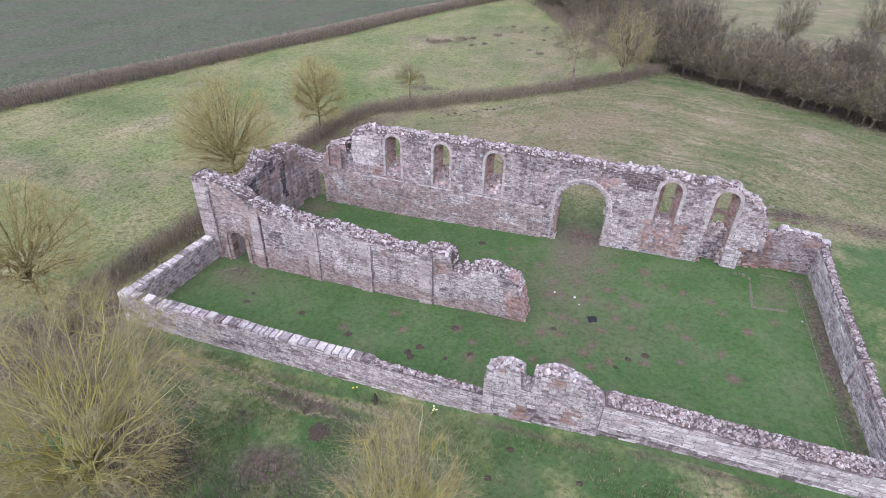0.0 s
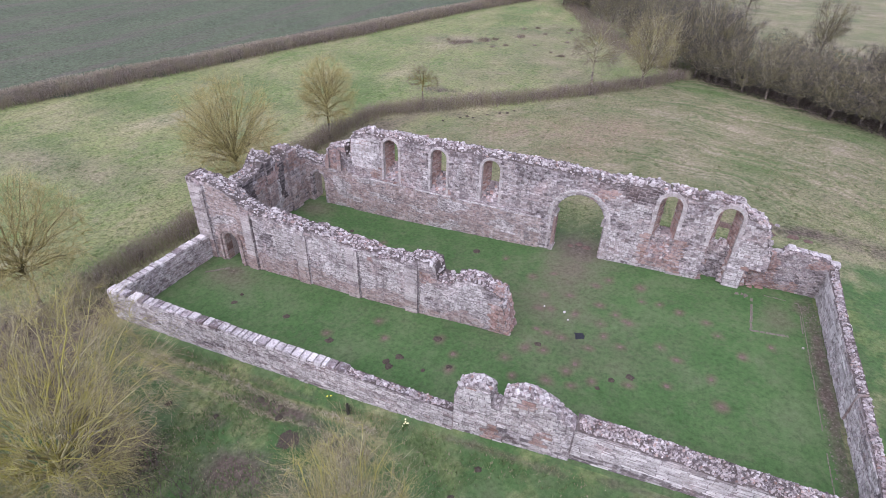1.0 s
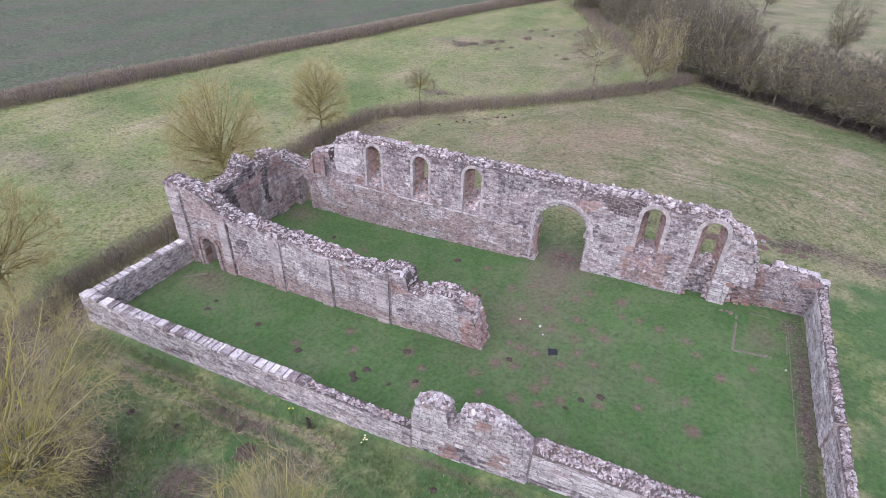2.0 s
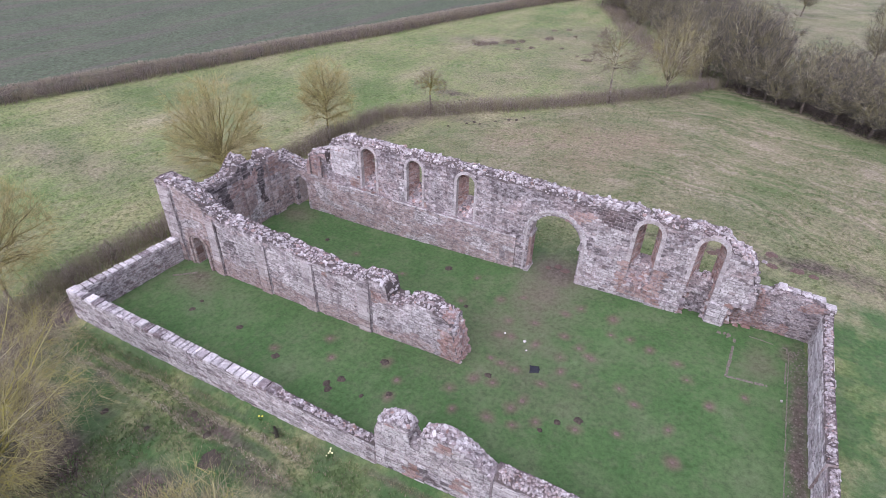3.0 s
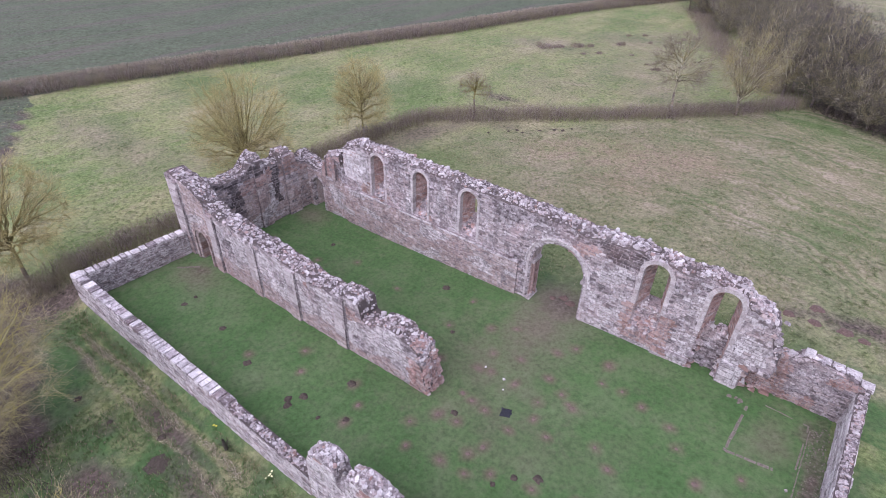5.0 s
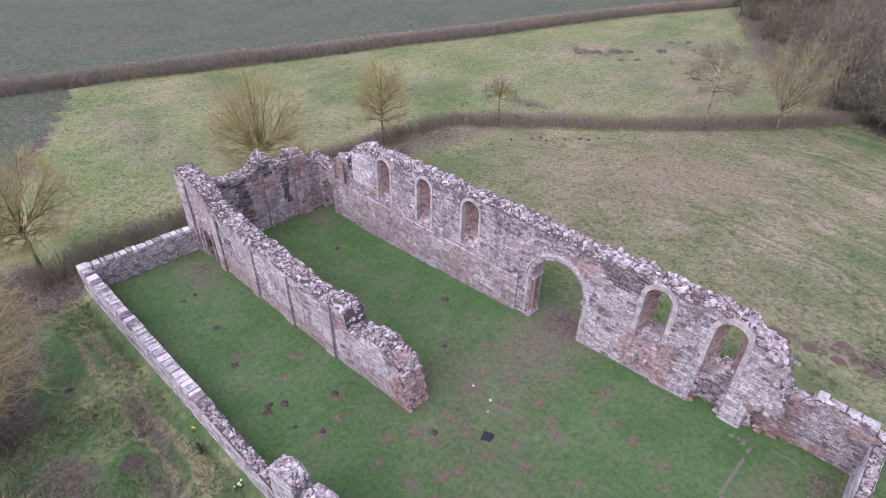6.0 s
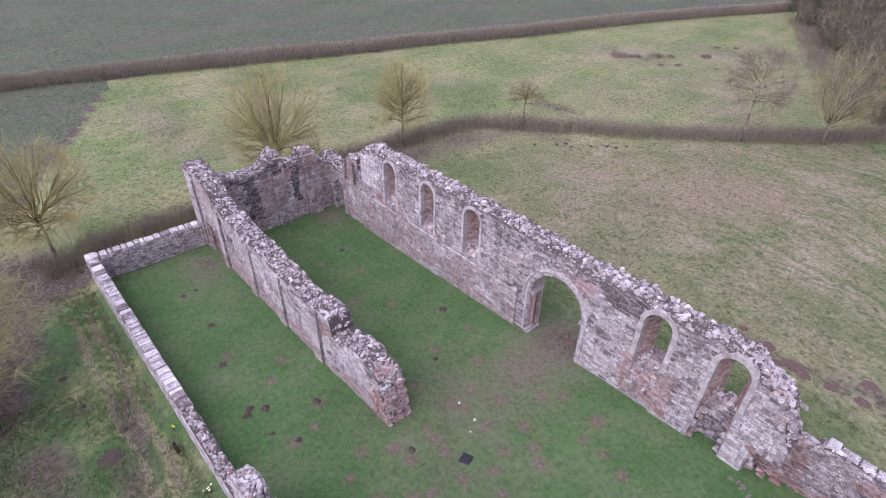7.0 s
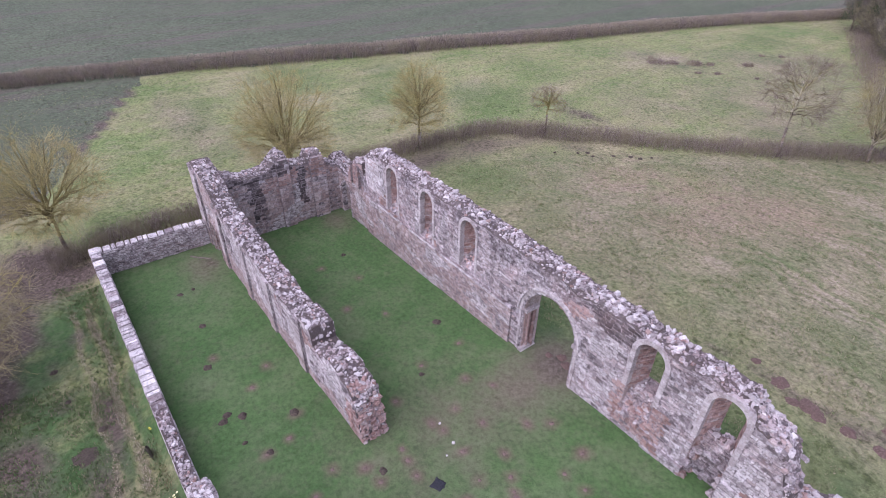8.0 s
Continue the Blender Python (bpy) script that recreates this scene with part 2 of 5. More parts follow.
def ground_z(x, y):
    z = -0.06 + 0.72 * math.tanh((x + 1.5) / 12.5)
    k = min(1.0, max(0.0, (-13.9 - y) / 1.6))
    z -= 0.5 * k * k * (3 - 2 * k) * min(1.0, max(0.0, (8 - x) / 10))
    r = math.hypot(x + 3, y + 4)
    fade = min(1.0, max(0.0, (r - 24) / 30))
    z *= 1 - 0.75 * fade
    return z + 0.05 * noise.noise((x * 0.25, y * 0.25, 0.3)) + 0.25 * fade * noise.noise((x * 0.05, y * 0.05, 5.0))


BLOCK = [(0, 3, 2, 1), (4, 5, 6, 7), (0, 1, 5, 4), (1, 2, 6, 5), (2, 3, 7, 6), (3, 0, 4, 7)]


def wall_map(a, b):
    """From (along, depth, height) to the world: depth goes away from the face that looks to the right of a to b."""
    ax, ay = a
    length = math.hypot(b[0] - ax, b[1] - ay)
    ux, uy = (b[0] - ax) / length, (b[1] - ay) / length

    def at(s, d, z):
        return (ax + ux * s - uy * d, ay + uy * s + ux * d, z)

    return at, length


def opening_top(o, s):
    c, r = (o["s0"] + o["s1"]) / 2, (o["s1"] - o["s0"]) / 2
    if o.get("arch", True):
        return o["spring"] + o.get("rise", r) * math.sqrt(max(0.0, 1 - ((s - c) / r) ** 2))
    return o["spring"]


class Wall:
    """A standing wall: a core with its openings, facing stones on both faces, and rubble along the broken top."""

    def __init__(self, name, a, b, thick, top, label, openings=(), front_drop=0.0, mid=0.4, seed=1, base=None, rough=0.1, foot=0.35, bed=None):
        self.name, self.thick, self.top, self.openings, self.front_drop, self.mid = name, thick, top, openings, front_drop, mid
        self.rng = random.Random(seed)
        self.at, self.length = wall_map(a, b)
        self.rough, self.seed, self.foot, self.base = rough, seed, foot, base
        self.ob = tagged(new(name), label, "stone wall", "", "structure")
        self.bed = bed or bed_mortar
        self.core()

    def top_z(self, s):
        n = noise.noise((s * 1.3, self.seed * 7.1, 0.0)) * 0.9 + noise.noise((s * 4.0, self.seed * 3.3, 2.0)) * 0.6
        return lerp(self.top, s) + self.rough * n

    def bottom_z(self, s):
        x, y, _ = self.at(s, 0, 0)
        return ground_z(x, y) - self.foot

    def front_z(self, s):
        return self.top_z(s) - self.front_drop * (0.85 + 0.5 * noise.noise((s * 0.9, self.seed, 9.0)))

    def spans(self, s):
        """Solid spans at s: (low front, low back, high front, high mid, high back)."""
        t, f = self.top_z(s), self.front_z(s)
        out, low = [], (self.bottom_z(s),) * 2
        for o in sorted(self.openings, key=lambda o: o["z0"]):
            if o["s0"] - 1e-6 <= s <= o["s1"] + 1e-6:
                sill = (o["z0"], o["z0"] + o.get("slope", 0.0))
                if sill[1] > low[0]:
                    out.append((low[0], low[1], sill[0], sill[0] + o.get("lip", (sill[1] - sill[0]) * self.mid / self.thick), sill[1]))
                h = opening_top(o, s)
                low = (h, h)
        if f > low[0] + 0.05:
            out.append((low[0], low[1], f, t - 0.04, t - 0.1))
        return out

    def core(self):
        cuts = set(np.arange(0, self.length, 0.14).round(4)) | {self.length}
        for o in self.openings:
            cuts |= {o["s0"], o["s1"]} | {round(o["s0"] + (o["s1"] - o["s0"]) * k, 4) for k in (0.03, 0.1, 0.2, 0.35, 0.5, 0.65, 0.8, 0.9, 0.97)}
        cuts = [c for c in sorted(cuts) if 0 <= c <= self.length]
        cuts = [c for i, c in enumerate(cuts) if i == 0 or c - cuts[i - 1] > 0.004]
        V, F, M = [], [], []
        depth = (0.0, self.mid, self.thick)
        for s0, s1 in zip(cuts, cuts[1:]):
            e = 1e-4
            left, right = self.spans(s0 + e), self.spans(s1 - e)
            mids = self.spans((s0 + s1) / 2)
            if len(left) != len(mids):
                left = mids
            if len(right) != len(mids):
                right = mids
            for level, (p, q) in enumerate(zip(left, right)):
                n, cap = len(V), 1 if level == len(mids) - 1 else 3
                M += [0, 0, cap, cap, 2, 2, 2, 2]
                for s, r in ((s0, p), (s1, q)):
                    V += [self.at(s, depth[0], r[0]), self.at(s, depth[1], (r[0] + r[1]) / 2), self.at(s, depth[2], r[1])]
                    V += [self.at(s, depth[0], r[2]), self.at(s, depth[1], r[3]), self.at(s, depth[2], r[4])]
                F += [(n, n + 6, n + 9, n + 3), (n + 8, n + 2, n + 5, n + 11), (n + 3, n + 9, n + 10, n + 4), (n + 4, n + 10, n + 11, n + 5),
                      (n + 6, n, n + 1, n + 7), (n + 7, n + 1, n + 2, n + 8), (n, n + 3, n + 4, n + 5, n + 2, n + 1), (n + 6, n + 7, n + 8, n + 11, n + 10, n + 9)]
        part("masonry_core", mesh_of("masonry_core", V, F, [mortar, self.bed, stone_rose, mortar], M), self.ob, "rubble and mortar core of the wall")

    def solid(self, s, z, back=False):
        for r in self.spans(s):
            if (r[1] if back else r[0]) - 0.02 < z < (r[4] if back else r[2]) - 0.02:
                return True
        return False

    def facing(self, lay=None, course=(0.09, 0.24), block=(0.12, 0.5), proud=(0.008, 0.05), kinds=None, back=False, singles=(0, 0), s_range=None, z_range=None, lift=0.0, edge=0.013):
        """Coursed stones. kinds(s, z) gives 0 grey, 1 pale, 2 red, 3 dark, 4 rose, 5 dressed, 7 black, 8 white. singles: a stretch along the wall whose stones are parts of their own."""
        rng, mats = self.rng, [stone_grey, stone_pale, stone_red, stone_dark, stone_rose, stone_dressed, mortar, stone_black, stone_white]
        V, F, M, count = [], [], [], 0
        low = min(self.bottom_z(s) for s in np.linspace(0, self.length, 12)) + self.foot - 0.15
        high = max(p[1] for p in self.top)
        if z_range:
            low, high = z_range
        z = low
        while z < high:
            h = rng.uniform(*course)
            zc = z + h / 2
            sa, sb = s_range or (0, self.length)
            grid = np.arange(sa, sb, 0.045)
            inside = [all(self.solid(float(g), q, back) for q in (zc, z + 0.02, z + h - 0.03)) for g in grid]
            k = 0
            while k < len(grid):
                if not inside[k]:
                    k += 1
                    continue
                j = k
                while j < len(grid) and inside[j]:
                    j += 1
                s, end = float(grid[k]), float(grid[j - 1]) + 0.015
                if lift > 0.03 and not back:
                    n = len(V)
                    V += [self.at(a_, d_, b_) for d_ in (0.05, 0.004 - lift) for a_, b_ in ((s + 0.01, z - 0.002), (end - 0.01, z - 0.002), (end - 0.01, z + h + 0.002), (s + 0.01, z + h + 0.002))]
                    F += [tuple(i + n for i in f) for f in ((4, 5, 6, 7), (0, 1, 5, 4), (1, 2, 6, 5), (2, 3, 7, 6), (3, 0, 4, 7))]
                    M += [6] * 5
                while s < end - 0.05:
                    w = min(rng.uniform(*block) * (0.7 + h * 2), end - s)
                    if end - s - w < 0.12:
                        w = end - s
                    x, y, _ = self.at(s + w / 2, 0, 0)
                    zj = z + rng.uniform(-0.022, 0.022) + 0.05 * noise.noise((s * 0.35, z * 2.0, self.seed + 0.5))
                    if z + h > ground_z(x, y) - 0.03 and rng.random() > 0.012:
                        kind = kinds(s + w / 2, zc) if kinds else 0
                        p = rng.uniform(*proud) + lift
                        wob = noise.noise((s * 1.7, zc * 1.7, self.seed)) * 0.02
                        p = max(0.006, p + wob)
                        d0, d1 = (self.thick - 0.05, self.thick + p) if back else (0.05, -p)
                        jit = [rng.uniform(-0.03, 0.03) for _ in range(8)]
                        q, sgn = edge, 1
                        ring0 = [(s + 0.008, zj + 0.006), (s + w - 0.008, zj + 0.006), (s + w - 0.008, zj + h - 0.006), (s + 0.008, zj + h - 0.006)]
                        ring1 = [(s + 0.008 + q + jit[0] * 0.5, zj + 0.006 + q + jit[1] * 0.5), (s + w - 0.008 - q + jit[2] * 0.5, zj + 0.006 + q + jit[3] * 0.5),
                                 (s + w - 0.008 - q + jit[4] * 0.5, zj + h - 0.006 - q + jit[5] * 0.5), (s + 0.008 + q + jit[6] * 0.5, zj + h - 0.006 - q + jit[7] * 0.5)]
                        vv = [self.at(a_, d0, b_) for a_, b_ in ring0] + [self.at(a_, d1 + rng.uniform(-0.006, 0.006), b_) for a_, b_ in ring1]
                        ff = [(4, 5, 6, 7), (0, 1, 5, 4), (1, 2, 6, 5), (2, 3, 7, 6), (3, 0, 4, 7)]
                        if back:
                            ff = [f[::-1] for f in ff]
                        if singles[0] <= s <= singles[1] and count < 300:
                            count += 1
                            part("facing_stone", mesh_of("facing_stone", vv, ff, [mats[kind]]), self.ob)
                        else:
                            n = len(V)
                            V += vv
                            F += [tuple(i + n for i in f) for f in ff]
                            M += [kind] * 5
                    s += w
                k = j
            z += h
        if V:
            part("coursed_stonework", mesh_of("coursed_stonework", V, F, mats, M), self.ob, lay or "coursed weathered sandstone blocks", "stuff")

    def rubble(self, per_metre, size=(0.12, 0.32), singles=300, kinds=(0.35, 0.35, 0.05), s_range=None, depths=None, flat=1.0):
        """Loose-looking stones bedded along the broken top."""
        rng, mats = self.rng, [stone_grey, stone_white, stone_red, stone_dark]
        sa, sb = s_range or (0.1, self.length - 0.1)
        V, F, M = [], [], []
        total = int(per_metre * (sb - sa))
        for i in range(total):
            s = rng.uniform(sa, sb)
            d = rng.uniform(*(depths or (0.06, self.thick - 0.06)))
            sp = self.spans(s)
            if not sp:
                continue
            r = sp[-1]
            z = float(np.interp(d, (0, self.mid, self.thick), r[2:5]))
            u = rng.random()
            kind = 0 if u < kinds[0] else 1 if u < kinds[0] + kinds[1] else 2 if u < sum(kinds) else 3
            g = rng.uniform(*size)
            m = Matrix.LocRotScale(self.at(s, d, z + g * 0.06), Euler((rng.uniform(-0.35, 0.35) * flat, rng.uniform(-0.35, 0.35) * flat, rng.uniform(0, 6.28))),
                                   (g * rng.uniform(0.7, 1.35), g * rng.uniform(0.6, 0.95), g * rng.uniform(0.35, 0.75) * flat))
            shape = ROCKS[rng.randrange(len(ROCKS))]
            if i < singles:
                ob = part("rubble_stone", rock_mesh(shape, mats[kind]), self.ob)
                ob.matrix_basis = m
            else:
                n = len(V)
                V += [m @ Vector(v) for v in shape[0]]
                F += [tuple(k + n for k in f) for f in shape[1]]
                M += [kind] * len(shape[1])
        if V:
            part("wall_top_rubble", mesh_of("wall_top_rubble", V, F, mats, M), self.ob, "rough lichened rubble on the broken wall top", "stuff")


def rock(seed):
    """An angular block with knocked-off corners."""
    rng = random.Random(seed)
    bm = bmesh.new()
    bmesh.ops.create_cube(bm, size=1.0)
    bmesh.ops.bevel(bm, geom=rng.sample(list(bm.verts), 4) + rng.sample(list(bm.edges), 2), offset=0.2, segments=1, affect="EDGES" if seed % 2 else "VERTICES")
    for v in bm.verts:
        v.co += Vector([rng.uniform(-0.12, 0.12) for _ in range(3)])
        v.co.xy *= 1.0 - 0.22 * (v.co.z + 0.5)
    bm.verts.index_update()
    out = ([tuple(v.co) for v in bm.verts], [tuple(v.index for v in f.verts) for f in bm.faces])
    bm.free()
    return out


ROCKS = [rock(k) for k in range(7)]
ROCK_MESHES = {}


def rock_mesh(shape, m):
    key = (ROCKS.index(shape), m.name)
    if key not in ROCK_MESHES:
        ROCK_MESHES[key] = mesh_of("rock", shape[0], shape[1], [m])
    return ROCK_MESHES[key]


def voussoir_ring(wall, name, o, width, proud, material, depth=0.25, legs=True, label="", low=None, sink=0.0):
    """The dressed stones round an opening: an arch of wedges on jambs of blocks, each stone a piece."""
    rng = wall.rng
    holder = part(name, None, wall.ob, label)
    c, r = (o["s0"] + o["s1"]) / 2, (o["s1"] - o["s0"]) / 2 - 0.012
    rise = o.get("rise", r + 0.012) - 0.012

    def piece(p, q):
        ring = [*p, *reversed(q)]
        vv = [wall.at(s, depth, z) for s, z in ring] + [wall.at(s, -proud - rng.uniform(0, 0.012) + sink, z) for s, z in ring]
        k = len(ring)
        ff = [tuple(range(k, 2 * k)), tuple(reversed(range(k)))] + [(i, (i + 1) % k, (i + 1) % k + k, i + k) for i in range(k)]
        part("voussoir" if p[0][1] >= o["spring"] - 0.01 else "jamb_stone", mesh_of("dressed_stone", vv, ff, [material]), holder)

    n = max(9, int(math.pi * r / 0.3))
    for i in range(n):
        t0, t1 = math.pi * i / n + 0.006, math.pi * (i + 1) / n - 0.006
        pts = [(c - math.cos(t) * r, o["spring"] + math.sin(t) * rise) for t in (t0, (t0 + t1) / 2, t1)]
        out = [(c - math.cos(t) * (r + width), o["spring"] + math.sin(t) * (rise + width)) for t in (t0, (t0 + t1) / 2, t1)]
        piece(pts, out)
    if legs:
        for side in (-1, 1):
            z = o["z0"] if low is None else low
            while z < o["spring"] - 0.05:
                h = min(rng.uniform(0.22, 0.4), o["spring"] - z)
                w = width * rng.uniform(0.92, 1.1)
                a_, b_ = c + side * r, c + side * (r + w)
                piece([(a_, z + 0.006), (a_, z + h - 0.006)], [(b_, z + 0.006), (b_, z + h - 0.006)])
                z += h
    return holder

# ---- ground ----


def axis(lo, hi, step, far):
    mid = list(np.arange(lo, hi + 1e-6, step))
    out, d = [], step
    while (out[-1] if out else 0) < far:
        d *= 1.09
        out.append((out[-1] if out else 0) + d)
    return [lo - v for v in reversed(out)] + mid + [hi + v for v in out]


def side(x, y, ax, ay, bx, by):
    """Signed metres to the left of the line from a to b."""
    return ((bx - ax) * (y - ay) - (by - ay) * (x - ax)) / math.hypot(bx - ax, by - ay)


def step01(v, w):
    return min(1.0, max(0.0, 0.5 + v / w))


# soft round patches on the ground: x, y, half-widths and strength
SOIL = [(-20.9, -15.4, 1.3, 2.6, 1.1), (-22.2, -17.8, 3.4, 2.4, 1.3), (-17.6, -19.4, 3.2, 1.5, 1.2), (-13.2, -20.3, 3.2, 1.2, 1.1), (-20.6, -11.5, 0.7, 3.0, 0.7), (-7.6, -19.6, 2.4, 1.2, 0.85), (-5.6, -18.9, 1.6, 0.9, 0.6), (-14.8, -16.6, 1.4, 0.5, 0.55),
        (-7.6, -16.2, 2.6, 0.55, 0.85), (-4.6, -17.0, 2.0, 0.8, 0.75), (-10.2, -17.7, 0.8, 0.5, 0.6), (-12.9, -17.9, 0.8, 0.6, 0.6), (-20.6, 7.0, 0.8, 4.0, 0.6),
        (13.87, -6.5, 0.42, 9.0, 0.8), (13.5, -0.6, 0.6, 0.8, 0.7), (-21.0, -5.0, 0.9, 6.0, 0.6), (10.2, 7.6, 2.4, 0.6, 0.75), (14.6, 8.3, 3.6, 0.8, 0.85), (20.5, 7.6, 4.5, 0.9, 0.8), (5.2, 7.4, 1.6, 0.4, 0.5),
        (-19.9, 27.4, 2.6, 0.9, 0.75), (-24.0, 50.6, 5.0, 1.5, 0.5), (-10.0, -15.2, 7.0, 0.22, 0.5), (1.5, -14.9, 3.0, 0.22, 0.6), (9.0, -14.6, 5.0, 0.22, 0.55), (1.6, 0.7, 0.9, 0.9, 0.75), (-16.7, -9.3, 0.7, 0.6, 0.6)]
WORN = [(-20.9, 9.5, 1.4, 4.4, 1.15), (-20.3, 15.0, 1.6, 2.6, 1.2), (-19.0, 18.6, 1.8, 1.4, 1.1), (-15.8, 21.6, 2.4, 1.0, 1.0), (1.6, 0.8, 1.7, 1.7, 1.3), (1.5, -1.8, 1.6, 2.2, 0.95), (1.0, -4.8, 2.8, 3.0, 0.6), (2.2, -7.6, 3.6, 2.0, 0.42), (4.6, -7.4, 3.0, 2.2, 0.3), (-16.4, -9.7, 1.5, 1.0, 0.8), (-16.6, -1.0, 1.3, 1.0, 0.8), (12.2, -1.9, 0.8, 1.1, 0.6)]
LUSH = [(-46, 9, 8, 4, 0.8), (-40, 19, 7, 4, 0.8), (-29, 23, 5, 5, 1.0), (-36, 15, 7, 3, 0.7), (-30, 8, 5, 3, 0.6), (-44, -2, 6, 2, 0.5), (-31, -11, 5, 3, 0.4), (-34, 33, 6, 4, 0.6), (-22, 62, 5, 4, 0.7), (-24, 70, 4, 3, 0.9),
        (2.5, 15.7, 2.5, 1.4, 0.6), (4.6, 18.4, 2.0, 1.2, 0.5), (-7, 25.8, 3.0, 1.0, 0.8), (1.4, 33, 3.5, 1.6, 0.8), (-15.5, 11, 3.6, 3.0, 0.9), (-12, 5, 5, 2.2, 0.7), (8.5, 11.5, 3, 2, 0.4), (-3, 4.5, 7, 2.2, 0.8), (6, 4.6, 6, 2.2, 0.95), (10, 4.8, 4, 2.0, 0.9), (14, 12, 3, 2, 0.4), (3.5, 10.5, 4, 1.6, 0.5), (12, 18, 6, 3, 0.5), (9, 13, 5, 2.5, 0.55), (16, 22, 5, 3, 0.45), (6, 27, 4, 2, 0.4)]
TAN = [(-3.0, 21.5, 6.0, 3.2, 0.85), (1.2, 23.5, 4.0, 2.6, 0.75), (-1.5, 16.5, 3.5, 1.8, 0.65), (-8.5, 19, 3, 2.2, 0.6)]
STRAW = [(-38, -4, 9, 2.6, 0.9), (-31, -1, 4, 2, 0.6), (-13, 52, 14, 11, 0.6), (-13, 30, 7, 4, 0.5), (-26, 49, 6, 2.5, 1.2), (-19, 58, 6, 4, 1.1), (-14, 64, 4, 4, 0.9), (-11, 44, 9, 7, 0.75), (-17, 35, 6, 5, 0.7), (-6, 38, 5, 4, 0.8)]
OLD_HILLS = [(-0.3, -3.0), (0.75, -2.3), (0.8, -4.45), (0.8, -5.65), (1.34, -5.5), (2.05, -4.0), (3.2, -2.6), (3.8, -1.8), (2.65, -5.5), (1.1, -7.3), (3.7, -4.3), (2.4, -7.5), (0.94, -8.9), (1.8, -8.7), (4.0, -5.8), (4.6, -4.8),
             (-1.1, -6.2), (1.65, -7.4), (5.1, -5.1), (-2.1, -10.6), (3.75, -7.8), (4.3, -6.7), (5.15, -7.15), (5.3, -5.2), (0.9, -10.9), (3.4, -9.1), (3.1, -9.7), (2.4, -10.6), (0.25, -9.9), (6.9, -6.4), (8.9, -3.65), (9.45, -4.5),
             (11.8, -4.35), (10.5, -5.6), (4.3, -9.9), (3.5, -10.5), (7.4, -8.9), (9.2, -7.7), (5.5, -1.9), (6.6, -3.0), (7.6, -3.3), (-2.15, -4.1), (5.7, -3.1), (5.85, -9.5), (-3.1, -9.9), (-5.7, -10.8), (-8.6, -11.6), (-6.6, -9.8),
             (-2.3, -1.8), (-10.1, -2.9), (-6.4, -3.4), (-8.0, -4.8), (-12.2, -4.2), (7.7, -7.0), (9.6, -9.2), (-1.9, -11.6)]


def patches(X, Y, spots):
    out = np.zeros_like(X)
    for cx, cy, rx, ry, k in spots:
        out = np.maximum(out, k * np.exp(-0.8 * (((X - cx) / rx) ** 2 + ((Y - cy) / ry) ** 2)))
    return out


FAR_HEDGE = [(-63, -29), (-59.5, -16.5), (-55, -1.2), (-49.7, 17.3), (-42.5, 39), (-34.8, 66.4), (-27.4, 86.5), (-17, 112), (-3, 150)]


def beyond_hedge(x, y):
    """Metres past the line of the far hedge."""
    if y < -29:
        return (-63 + (y + 29) * 0.28 - x) * 0.955
    return (float(np.interp(y, [p[1] for p in FAR_HEDGE], [p[0] for p in FAR_HEDGE])) + max(0.0, y - 150) * 0.37 - x) * 0.955


